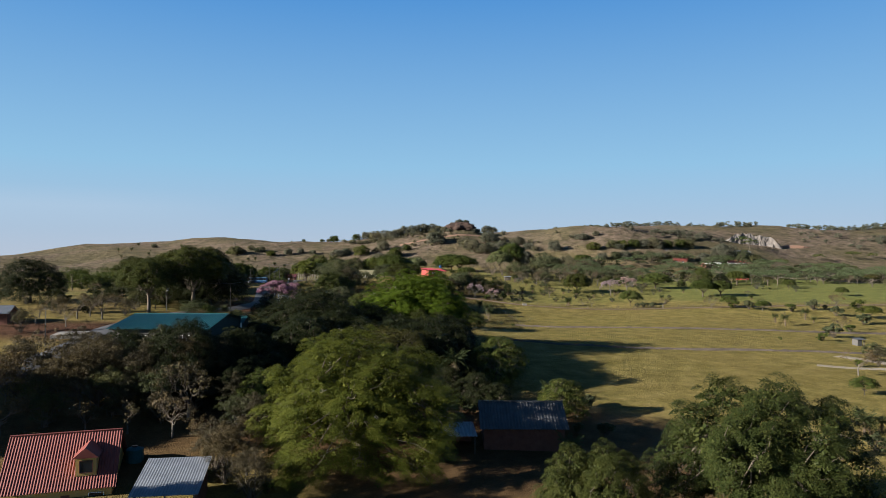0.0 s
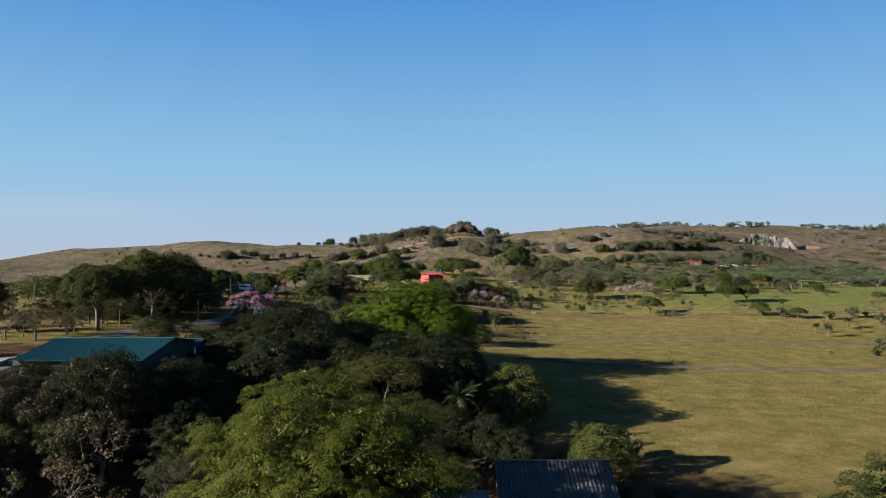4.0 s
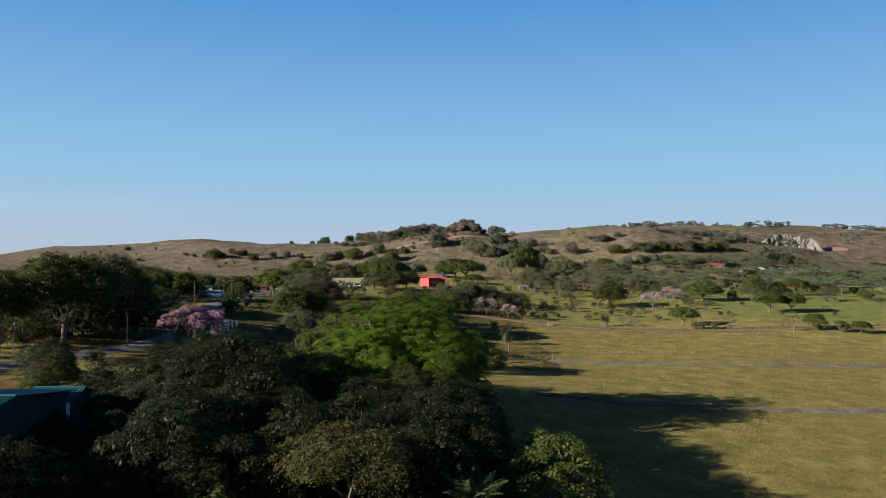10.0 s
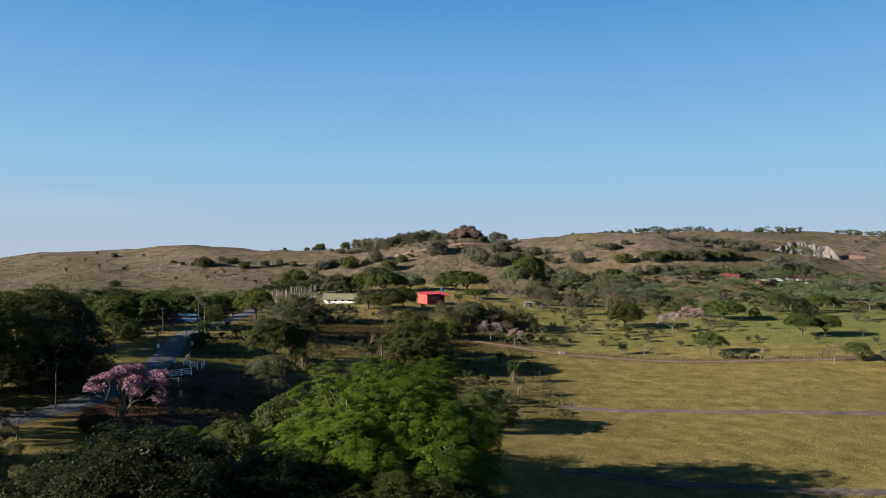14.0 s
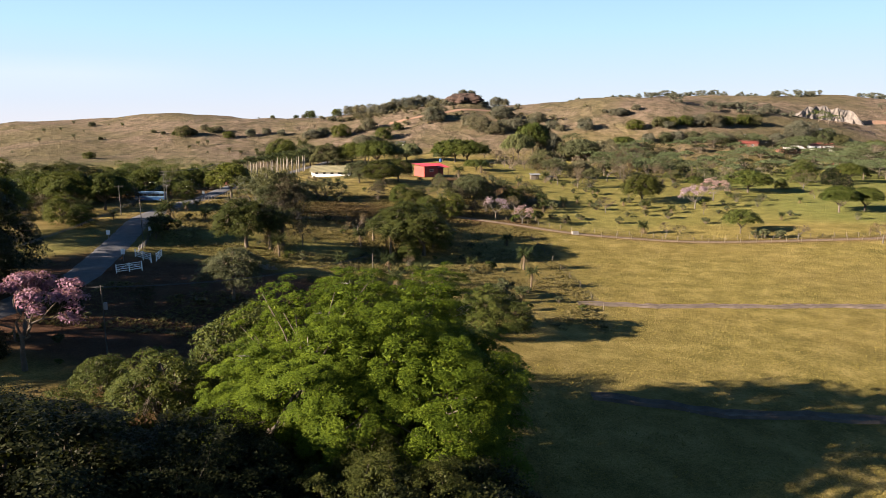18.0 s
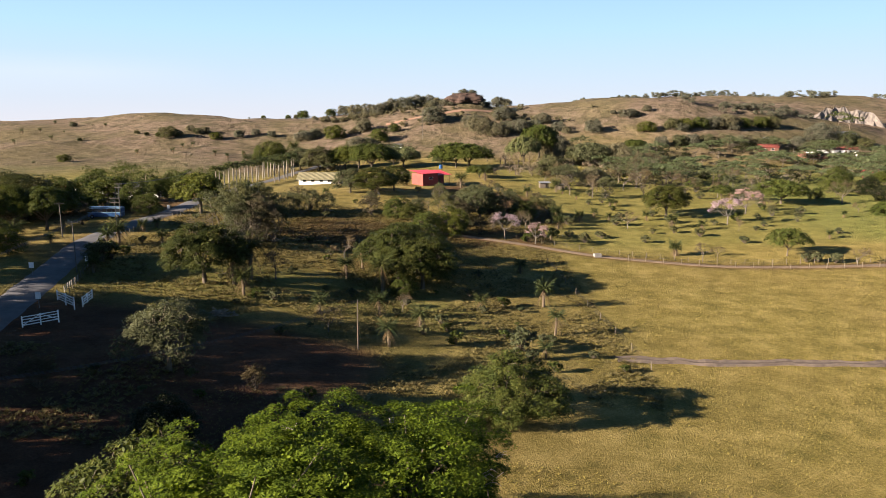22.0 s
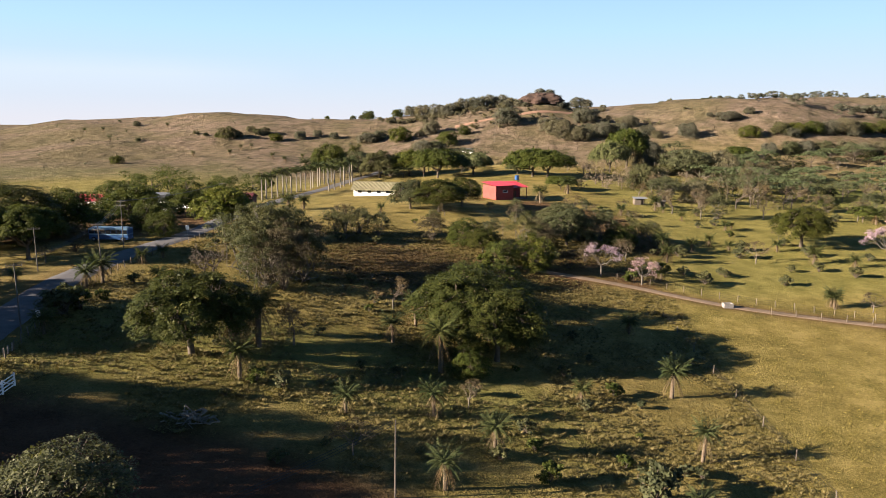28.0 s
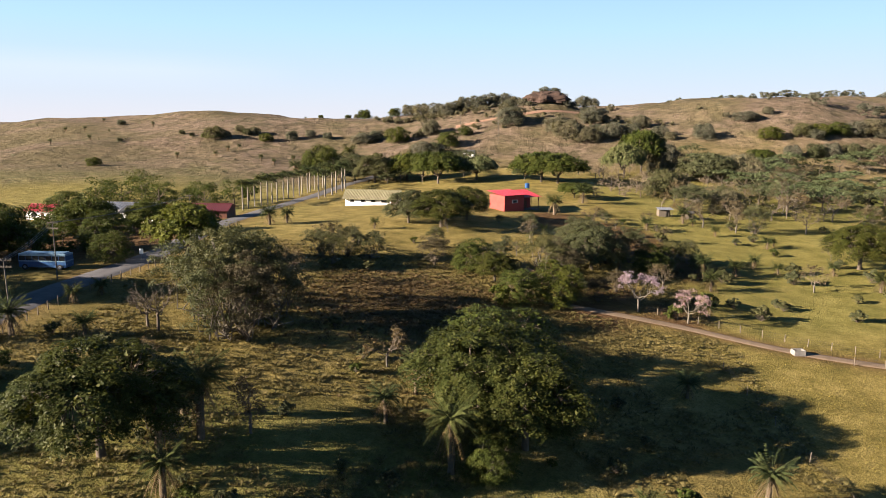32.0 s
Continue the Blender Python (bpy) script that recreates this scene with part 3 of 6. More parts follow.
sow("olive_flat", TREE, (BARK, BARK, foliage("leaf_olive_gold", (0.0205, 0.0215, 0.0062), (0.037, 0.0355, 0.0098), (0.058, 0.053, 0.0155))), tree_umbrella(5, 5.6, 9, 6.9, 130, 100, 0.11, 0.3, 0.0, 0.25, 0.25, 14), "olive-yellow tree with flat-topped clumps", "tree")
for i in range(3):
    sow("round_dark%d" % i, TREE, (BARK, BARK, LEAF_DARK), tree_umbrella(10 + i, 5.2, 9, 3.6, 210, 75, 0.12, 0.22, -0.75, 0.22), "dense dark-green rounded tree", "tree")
    sow("round_mid%d" % i, TREE, (BARK, BARK, LEAF_MID), tree_umbrella(20 + i, 4.8, 8, 3.4, 190, 75, 0.12, 0.22, -0.7, 0.25, 0.8), "leafy mid-green tree with an uneven crown", "tree")
    sow("bare%d" % i, TREE, (BARK_PALE, BARK, LEAF_DRY), tree_bare(40 + i, 3, 6.5, 0.16, 5, 0.16), "nearly leafless grey-brown tree", "bare tree")
    sow("flat%d" % i, TREE, (BARK, BARK, LEAF_MID), tree_umbrella(50 + i, 5.5, 6.5, 3.4, 90, 60, 0.19, 0.2, 0.0, 0.2, 0.6), "flat-topped green tree standing in pasture", "tree")
    sow("palm%d" % i, ("trunk", "dead_leaves", "crown"), (BARK_PALM, FROND_DEAD, FROND), tree_palm(60 + i, 2.5 + 0.8 * i), "short feather palm with a skirt of dead leaves", "palm")
    sow("bush%d" % i, TREE, (BARK, BARK, (LEAF_MID, LEAF_OLIVE, LEAF_OLIVE)[i]), tree_round(70 + i, 1.5, 2.2, 0.1, 26, 40, 0.2, 0.06), "low leafy bush in dry grass", "bush")
for i in range(2):
    sow("royal%d" % i, ("trunk", "crownshaft", "crown"), (BARK_ROYAL, LEAF_MID, FROND), tree_royal(80 + i), "tall royal palm with a smooth pale trunk", "palm", "row of royal palms")
sow("rain_low", TREE, (BARK, BARK, LEAF_DULL), tree_umbrella(92, 10.0, 14, 5.5, 900, 150, 0.09, 0.6, -0.45, 0.28, 1.0), "wide dark-green tree with low hanging foliage", "tree")
sow("pink", TREE, (BARK, BARK, LEAF_PINK), tree_bare(90, 4.0, 8.5, 0.22, 42, 0.16), "trumpet tree in full pink blossom", "flowering tree")
sow("pale", TREE, (BARK_PALE, BARK_PALE, LEAF_PALE), tree_bare(91, 3.4, 6.5, 0.18, 14, 0.15), "pale pink blossoming tree", "flowering tree")
for i in range(2):
    sow("olive_bush%d" % i, TREE, (BARK_PALE, BARK_PALE, LEAF_OLIVE), tree_round(100 + i, 3.3, 6.5, 0.1, 110, 105, 0.085, 0.14, 0.19), "half-bare olive-grey tree with thin foliage", "scrub tree")
sow("round_yellow", TREE, (BARK, BARK, foliage("leaf_lime", (0.027, 0.0385, 0.0085), (0.048, 0.061, 0.014), (0.072, 0.084, 0.022))), tree_umbrella(110, 3.8, 7.5, 4.4, 110, 70, 0.17, 0.25, -0.4, 0.18), "lime-green rounded tree beside the road", "tree")
sow("dead", TREE, (BARK, BARK, BARK), tree_bare(112, 2.2, 6.5, 0.18), "dead leafless tree with forked branches", "dead tree")
sow("rain_globe", TREE, (BARK, BARK, LEAF_RAIN, TWIG), tree_umbrella(113, 12.5, 17.6, 6.0, 1100, 200, 0.08, 0.8, -0.5, 0.2, 1.0, 12), "huge bright-green rain tree with foliage almost to the ground", "tree")
sow("gappy", TREE, (BARK, BARK, LEAF_OLIVE), tree_umbrella(114, 6.0, 10, 5.8, 150, 120, 0.13, 0.3, -0.4, 0.32, 0.5, 6), "open-crowned tree with separate leafy clumps", "tree")
sow("tallpalm", ("trunk", "dead_leaves", "crown"), (BARK_PALM, FROND_DEAD, FROND), tree_palm(115, 7.6, 3.0, 34, 18, 0.24), "tall feather palm with hanging dead leaves", "palm")
sow("bushy", TREE, (BARK, BARK, LEAF_MID), tree_umbrella(116, 4.6, 6.0, 2.6, 230, 110, 0.09, 0.15, -0.6, 0.3, 0.8, 10), "low spreading many-stemmed tree", "tree")
sow("scrub", TREE, (BARK, BARK, foliage("leaf_scrub", (0.025, 0.02236, 0.01364), (0.0425, 0.0364, 0.02232), (0.0625, 0.052, 0.03224), 0.2)), tree_round(120, 3.8, 8.0, 0.2, 120, 130, 0.085, 0.18, 0.2), "dry brown-leaved scrubby tree", "scrub tree")
sow("rain_tall", TREE, (BARK, BARK, LEAF_DULL), tree_umbrella(130, 8.5, 15, 8.5, 330, 62, 0.17, 0.45, -0.2, 0.18), "tall dark tree with a spreading crown on a bare trunk", "tree")
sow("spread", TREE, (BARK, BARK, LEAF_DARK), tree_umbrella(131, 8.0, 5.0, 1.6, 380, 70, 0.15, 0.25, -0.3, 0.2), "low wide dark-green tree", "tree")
# Valley green, lightened with the same distance haze in the colour.
LEAF_HAZED_GREEN = foliage("leaf_hazed_green", (0.044, 0.057, 0.030), (0.071, 0.089, 0.044), (0.105, 0.116, 0.068), 0.3)
for key, mat, tone in (("olive", LEAF_OLIVE, "olive-green"), ("grey", LEAF_HAZED, "grey-green"), ("dark", LEAF_MID, "dark green"), ("green", LEAF_HAZED_GREEN, "fresh green")):
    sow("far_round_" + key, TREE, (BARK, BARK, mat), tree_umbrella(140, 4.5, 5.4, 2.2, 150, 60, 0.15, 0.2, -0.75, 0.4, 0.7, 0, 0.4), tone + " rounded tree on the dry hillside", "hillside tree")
for key, mat, tone in (("olive", LEAF_OLIVE, "olive-green"), ("dark", LEAF_MID, "dark green"), ("bright", LEAF_HAZED_GREEN, "fresh green"), ("mid", LEAF_MID, "mid-green")):
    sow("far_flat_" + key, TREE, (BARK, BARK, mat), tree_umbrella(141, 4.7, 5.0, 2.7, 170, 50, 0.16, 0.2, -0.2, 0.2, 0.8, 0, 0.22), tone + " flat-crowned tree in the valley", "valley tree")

sow("shade_olive", TREE, (BARK, BARK, LEAF_OLIVE), tree_umbrella(151, 5.2, 7.6, 3.6, 240, 90, 0.11, 0.28, -0.5, 0.25, 0.8), "yellowish olive tree with a lumpy crown", "tree")
sow("shade", TREE, (BARK, BARK, LEAF_DULL), tree_umbrella(150, 5.2, 8.8, 4.6, 260, 90, 0.11, 0.28, -0.45, 0.2, 0.9, 4), "leafy green tree with a layered crown on a short trunk", "tree")

# ---------------------------------------------------------------- the trees that stand singly
plant("palm1", -33.7, 252.0, 0.95)
plant("palm1", -12.1, 251.6, 0.79)
plant("palm1", -9.5, 237.1, 0.80)
plant("palm1", 16.2, 266.2, 1.0)
plant("palm2", 15.8, 249.9, 0.77)
plant("palm1", -19.9, 271.3, 0.84)
plant("palm2", -12.6, 264.2, 1.28)
plant("palm2", -17.8, 279.0, 0.88)
plant("palm1", -38.7, 266.0, 1.09)
plant("palm0", -66.1, 275.7, 0.90)
plant("palm0", -57.5, 280.5, 0.75)
plant("palm0", -66.0, 291.6, 0.66)
plant("palm0", -64.8, 296.3, 0.58)
plant("palm0", -59.6, 256.6, 0.76)
plant("shade", -41.2, 256.4, 1.14, wide=1.08)
plant("palm2", -35.2, 262.0, 1.35)
plant("olive_bush0", -37.5, 261.0, 1.05, wide=1.1)
plant("bare1", -31.5, 264.5, 0.8)
plant("round_mid0", -9.0, 264.3, 0.52)
plant("shade", -5.8, 270.9, 1.12, wide=1.1)
plant("shade", -10.6, 275.6, 1.2, wide=1.15)
plant("round_mid1", -3.9, 280.5, 1.0)
plant("round_mid2", -8.9, 288.4, 1.10, wide=1.30)
plant("olive_bush0", -47.5, 290.9, 1.73)
plant("olive_bush1", -41.3, 292.5, 1.75)
plant("olive_bush0", -46.3, 298.6, 1.81)
plant("round_yellow", -62.5, 318.6, 1.37, wide=1.10)
plant("dead", -50.9, 285.2, 1.10)
plant("dead", -52.6, 286.0, 0.87)
plant("bare0", -22.1, 284.9, 0.74)
plant("bare1", -18.4, 240.4, 0.53)
plant("pale", 14.0, 320.7, 0.99)
plant("pale", 21.5, 318.0, 0.80)
plant("palm0", 4.6, 261.7, 0.65)
plant("bush0", 8.8, 264.6, 0.76)
plant("palm1", -5.4, 245.1, 0.86)
plant("bush1", 9.5, 241.3, 1.40)
plant("bush0", -1.3, 247.3, 0.65)
plant("bare2", -8.6, 255.4, 0.49)
plant("bush1", -4.9, 244.2, 0.62)
plant("bush2", -8.2, 259.2, 0.61)
plant("olive_bush0", -42.5, 285.9, 1.63, wide=1.0)
plant("palm2", -36.8, 257.5, 1.25)
plant("scrub", -39.7, 285.7, 1.36)
plant("olive_bush1", -43.6, 291.1, 1.95, wide=1.0)
plant("olive_bush0", -38.2, 291.7, 1.55)
plant("shade", 68.3, 362.0, 1.15, wide=1.2)
plant("palm0", -38.4, 362.4, 0.65)
plant("olive_bush0", -39.1, 325.8, 0.87)
plant("palm0", -64.2, 365.5, 1.17)
plant("palm0", -61.1, 368.8, 0.98)
plant("pale", 82.8, 349.7, 1.20)
plant("pale", 94.9, 365.9, 1.20)
plant("far_flat_dark", 116.1, 386.4, 1.68, wide=1.12)
plant("rain_mid", 124.1, 337.4, 0.65, wide=0.85)
plant("palm0", 55.2, 313.3, 0.88)
plant("bare0", 61.3, 310.6, 0.57)
plant("bare1", 65.3, 311.5, 0.44)
plant("bush2", 86.3, 304.9, 1.13)
plant("bush2", 89.8, 303.7, 1.12)
plant("bare2", 93.6, 301.5, 0.67)
plant("bush1", 83.9, 305.7, 0.88)
plant("bare1", 51.7, 393.2, 1.05)
plant("round_mid1", 154.7, 422.5, 1.30)
plant("bare1", 137.2, 386.2, 1.24)
plant("round_mid0", -148.6, 345.4, 1.75)
plant("round_mid1", -99.7, 322.2, 1.20)
plant("rain_mid", -93.2, 288.3, 0.77, wide=0.85)
plant("rain_mid", -86.0, 290.9, 0.72, wide=0.85)
plant("rain_mid", -98.7, 348.4, 0.63, wide=0.85)
plant("rain_mid", -85.7, 350.2, 0.55, wide=0.85)
plant("round_mid2", -83.3, 327.9, 0.94)
plant("round_mid0", -107.3, 355.7, 1.22)
plant("round_mid1", -80.7, 353.2, 0.87)
plant("round_mid0", -75.0, 316.7, 0.68)
plant("palm1", -80.3, 270.3, 1.07)
plant("palm0", -76.7, 275.3, 0.54)
plant("palm0", -64.9, 278.1, 1.13)
plant("bush2", -61.6, 263.2, 1.88)
plant("olive_bush0", -62.6, 262.1, 0.43)
plant("bush0", -60.8, 266.0, 1.20)
plant("rain_mid", -207.4, 398.2, 0.65, wide=0.85)
plant("bare0", -85.1, 162.8, 0.91)
plant("bare1", -79.6, 163.1, 0.97)
plant("bare2", -95.5, 217.1, 0.89)
plant("flat0", 82.4, 311.8, 1.05, wide=0.85)
plant("flat1", 121.2, 299.5, 0.80, wide=0.85)
plant("bare1", 112.4, 295.2, 0.84)
plant("rain_mid", 133.1, 338.9, 0.59, wide=0.85)
plant("flat0", 81.2, 135.9, 0.54, wide=0.85)
plant("flat1", 190.4, 336.9, 0.67, wide=0.85)
plant("bush2", 160.3, 296.2, 0.87)
plant("bare2", 92.3, 156.7, 0.97)
plant("palm0", 64.5, 108.0, 0.85)
plant("palm0", 68.1, 109.6, 0.57)
plant("olive_bush0", 169.4, 380.9, 1.04)
plant("flat1", 184.8, 377.8, 0.75, wide=0.85)
plant("rain_near", -6.8, 173.3, 0.94, wide=1.15, turn=-2.42)
plant("rain_globe", -11.0, 92.0, 1.00, wide=1.03)
plant("rain_low", 32.0, 71.0, 1.18, wide=0.90)
plant("rain_low", 14.2, 66.0, 0.84, wide=0.71)
plant("rain_dark", -29.0, 154.0, 0.96, wide=1.20)
plant("rain_low", -4.5, 157.5, 0.72, wide=1.1)
plant("rain_dark", -17.0, 159.0, 0.8, wide=0.95)
plant("olive_flat", -9.0, 129.0, 1.21, wide=1.03)
plant("round_mid2", 10.0, 137.0, 1.15, wide=1.12)
plant("tallpalm", 1.8, 125.5, 0.89, wide=1.12)
plant("round_mid1", 20.0, 117.0, 0.82, wide=1.0)
plant("spread", -45.0, 138.0, 1.08, wide=1.05)
plant("round_dark0", -20.0, 140.0, 0.73, wide=1.38)
plant("rain_dark", -35.0, 121.0, 0.79, wide=0.79)
plant("spread", -40.0, 150.0, 1.0)
plant("gappy", -33.0, 219.0, 0.81, wide=1.05)
plant("round_mid1", -21.5, 184.0, 1.23, wide=0.90)
plant("round_mid2", -27.0, 176.0, 0.93, wide=1.08)
plant("spread", -36.0, 170.0, 0.5)
plant("pink", -45.0, 186.0, 1.17, wide=1.07)
plant("rain_tall", -68.0, 190.0, 1.15, wide=0.96)
plant("rain_tall", -75.0, 178.0, 0.93, wide=0.96)
plant("rain_dark", -69.0, 207.0, 1.04, wide=0.96)
plant("rain_dark", -73.0, 219.0, 1.25, wide=0.78)
plant("rain_tall", -86.0, 224.0, 1.0, wide=1.0)
plant("rain_tall", -88.0, 204.0, 0.89, wide=1.01)
plant("rain_dark", -42.0, 113.5, 0.98, wide=0.78)
plant("rain_dark", -53.0, 117.0, 0.72, wide=0.84)
# Three unseen trees left of view, added to shade the shed and slope.
plant("rain_mid", -64.0, 55.0, 1.86, wide=0.48)
plant("rain_mid", -88.0, 86.0, 1.41, wide=0.64)
plant("rain_mid", -102.0, 100.0, 1.36, wide=0.66)
plant("scrub", -46.0, 109.0, 1.19, wide=1.01)
plant("scrub", -54.0, 111.0, 1.20, wide=1.00)
plant("bushy", 6.0, 217.0, 1.12, wide=1.1)
plant("rain_mid", -92.0, 248.0, 1.02, wide=0.98)
plant("rain_dark", -118.0, 200.0, 0.98, wide=0.92)
plant("olive_bush0", -60.0, 168.0, 0.82, wide=1.46)
plant("rain_low", -107.0, 309.0, 0.85, wide=1.6)

# scrub below the red house
plant("round_mid0", -5.9, 317.0, 0.74)
plant("round_mid1", 0.5, 319.8, 0.91)
plant("shade_olive", 8.7, 343.5, 1.15)
plant("olive_bush1", 17.5, 352.1, 1.16)
plant("round_mid0", 21.1, 345.7, 0.77)
plant("olive_bush0", 26.2, 350.9, 1.00)
plant("olive_bush1", 30.6, 356.7, 0.83)
plant("palm1", 31.2, 346.5, 1.01)
plant("olive_bush1", -2.0, 335.1, 1.23)
plant("scrub", 3.7, 334.2, 0.76)
plant("bush0", -9.0, 315.5, 1.35)
plant("scrub", 11.7, 330.0, 0.53)
plant("scrub", 7.7, 322.7, 0.56)
plant("bush1", 34.9, 344.4, 0.97)
plant("palm0", 44.9, 358.5, 0.74)
plant("palm0", 48.8, 355.0, 0.61)
plant("bush0", 19.6, 319.5, 1.02)
plant("palm0", 55.3, 312.3, 0.82)
plant("bare0", 51.5, 343.6, 0.79)
plant("bush1", 40.9, 330.0, 0.73)
# at the far corner of the field
plant("palm1", 123.4, 254.5, 0.89)
plant("palm1", 123.0, 261.4, 0.73)
plant("palm1", 139.0, 270.9, 0.85)
plant("palm0", 138.3, 263.3, 0.55)
plant("bush0", 118.6, 220.7, 1.18)
plant("bush1", 127.4, 230.2, 1.85)
plant("bare0", 140.6, 248.8, 0.80)
plant("bush0", 140.6, 243.5, 1.30)
plant("bush2", 156.9, 262.6, 1.83)
plant("flat0", 166.2, 274.6, 0.80)
plant("bush1", 155.6, 279.2, 1.64)
plant("bush0", 104.0, 218.0, 0.47)
plant("bush1", 108.6, 178.3, 1.91)
plant("scrub", 104.9, 169.9, 0.61)
plant("bush0", 99.6, 169.0, 0.81)
plant("palm0", 65.5, 108.2, 0.68)
plant("palm0", 68.7, 116.5, 0.53)
plant("bush1", 61.3, 99.9, 1.07)
plant("palm0", 54.6, 96.6, 0.74)
plant("bush0", 122.7, 297.4, 1.43)
plant("bush2", 127.4, 294.3, 1.73)
plant("flat1", 131.9, 291.2, 0.64)
plant("bush0", 142.2, 288.5, 1.55)
plant("bush1", 153.7, 292.8, 1.88)
plant("bare1", 165.1, 296.3, 1.03)
plant("bush0", 175.0, 297.0, 1.91)
# trees and palms on the far slopes
plant("far_round_olive", -182.2, 614.4, 1.31)
plant("far_round_grey", -163.9, 628.6, 0.84)
plant("far_round_dark", -152.5, 618.1, 0.88)
plant("far_round_grey", -290.0, 700.8, 0.70)
plant("far_round_dark", -210.2, 533.5, 0.76)
plant("far_round_olive", -238.6, 607.9, 0.40)
plant("far_round_grey", -138.8, 624.4, 0.90)
plant("far_round_olive", -200.8, 623.0, 0.42)
plant("far_round_olive", -210.4, 629.8, 0.46)
plant("far_round_grey", -174.1, 632.0, 0.76)
plant("far_round_olive", -168.0, 627.2, 0.66)
plant("far_round_grey", -177.0, 618.0, 0.59)
plant("far_round_dark", -190.3, 617.1, 0.53)
plant("far_round_grey", -129.8, 631.6, 0.78)
plant("far_round_grey", -117.8, 628.5, 0.72)
plant("palm1", -185.6, 570.4, 0.75)
plant("palm1", -164.7, 588.7, 0.75)
plant("palm1", -160.2, 593.6, 0.75)
plant("palm1", -163.6, 569.3, 0.75)
plant("palm1", -135.1, 558.7, 0.75)
plant("palm1", -125.4, 550.2, 0.75)
plant("palm1", -119.3, 563.0, 0.75)
plant("palm1", -307.3, 661.1, 0.75)
plant("palm1", -298.6, 669.1, 0.78)
plant("palm1", -274.7, 595.9, 0.75)
plant("palm1", -312.7, 716.9, 0.75)
plant("palm1", -255.3, 680.7, 0.75)
plant("palm1", -253.7, 602.0, 0.75)
plant("far_round_dark", -32.3, 603.9, 0.85)
plant("far_round_dark", -40.3, 585.1, 1.44)
plant("far_round_grey", -60.3, 614.8, 0.58)
plant("far_flat_olive", -61.2, 508.2, 1.55)
plant("far_flat_olive", -32.1, 539.3, 1.23)
plant("far_round_olive", -26.7, 383.5, 0.73)
plant("far_flat_dark", 4.6, 478.6, 2.33)
plant("far_flat_olive", -1.6, 486.8, 1.06)
plant("far_round_grey", 18.5, 600.9, 1.48)
plant("far_round_grey", 46.8, 589.1, 1.44)
plant("far_round_grey", 56.8, 591.9, 1.25)
plant("far_round_grey", 63.8, 607.6, 1.22)
plant("far_round_grey", 38.8, 596.0, 0.91)
plant("far_round_grey", 70.8, 588.7, 1.03)
plant("far_round_grey", 74.4, 580.0, 0.74)
plant("far_flat_olive", 65.3, 503.7, 1.28)
plant("far_round_grey", 72.6, 519.2, 1.16)
plant("far_flat_bright", 76.7, 529.7, 1.02)
plant("far_round_grey", -37.6, 669.7, 1.38)
plant("far_round_grey", -29.4, 668.2, 1.38)
plant("far_round_grey", -20.8, 675.0, 1.56)
plant("far_round_grey", -11.8, 675.3, 1.48)
plant("far_round_grey", -5.2, 671.3, 1.06)
plant("far_round_grey", 43.0, 713.5, 1.32)
plant("far_round_grey", 49.4, 711.9, 0.96)
plant("far_round_grey", -43.5, 666.8, 1.21)
plant("far_round_dark", -110.4, 704.0, 1.11)
plant("far_round_dark", -86.5, 690.4, 1.02)
plant("far_round_grey", -76.9, 688.3, 1.26)
plant("far_round_grey", -66.7, 680.5, 1.41)
plant("far_round_grey", -56.2, 671.7, 1.39)
plant("far_round_grey", -46.8, 662.5, 1.28)
plant("far_round_dark", -123.6, 708.9, 0.49)
plant("far_round_dark", -138.1, 688.5, 0.41)
plant("far_round_grey", -116.6, 706.8, 0.56)
plant("far_round_grey", 129.5, 602.3, 0.70)
plant("far_round_grey", 108.9, 605.8, 0.50)
plant("far_round_olive", 136.5, 571.8, 1.12)
plant("far_round_dark", 144.7, 572.7, 1.06)
plant("far_round_dark", 154.2, 575.1, 1.13)
plant("far_round_grey", 163.8, 576.8, 1.20)
plant("far_round_grey", 171.9, 577.8, 1.47)
plant("far_round_dark", 183.9, 580.8, 1.08)
plant("far_round_dark", 196.5, 587.8, 1.16)
plant("far_round_olive", 204.2, 589.7, 1.17)
plant("far_round_grey", 141.1, 568.6, 0.85)
plant("far_round_grey", 175.5, 575.2, 0.80)
plant("far_round_olive", 133.9, 549.2, 1.06)
plant("far_round_grey", 141.5, 550.2, 1.13)
plant("far_round_olive", 150.8, 549.9, 1.19)
plant("far_round_grey", 160.2, 549.9, 1.19)
plant("far_round_grey", 168.7, 547.9, 1.19)
plant("far_round_grey", 177.9, 551.0, 1.13)
plant("far_round_olive", 186.5, 549.1, 1.13)
plant("far_round_grey", 123.6, 548.4, 0.94)
plant("far_round_grey", 93.9, 529.2, 1.19)
plant("far_round_grey", 85.5, 525.1, 1.24)
plant("far_round_olive", 81.1, 531.8, 1.08)
plant("far_round_grey", 107.9, 525.8, 1.06)
plant("far_round_grey", 227.8, 573.5, 1.99)
plant("far_round_grey", 204.7, 553.9, 1.27)
plant("far_round_olive", 241.1, 567.5, 1.51)
plant("far_round_dark", 225.5, 556.8, 0.96)
plant("far_round_olive", 248.4, 563.1, 1.10)

# round the farmhouse, the red house and the valley behind them
plant("shade_olive", -76.0, 512.6, 1.58, wide=1.04)
plant("shade_olive", -64.6, 500.5, 1.64, wide=0.97)
plant("far_flat_dark", -51.4, 505.2, 2.35, wide=0.91)
plant("far_flat_dark", -35.8, 483.4, 2.52, wide=0.91)
plant("far_flat_bright", -20.9, 490.2, 1.93, wide=0.92)
plant("far_round_grey", -50.7, 567.8, 1.46, wide=1.50)
plant("far_round_olive", -45.8, 567.8, 1.22, wide=1.20)
plant("shade_olive", -32.0, 372.7, 1.04, wide=1.01)
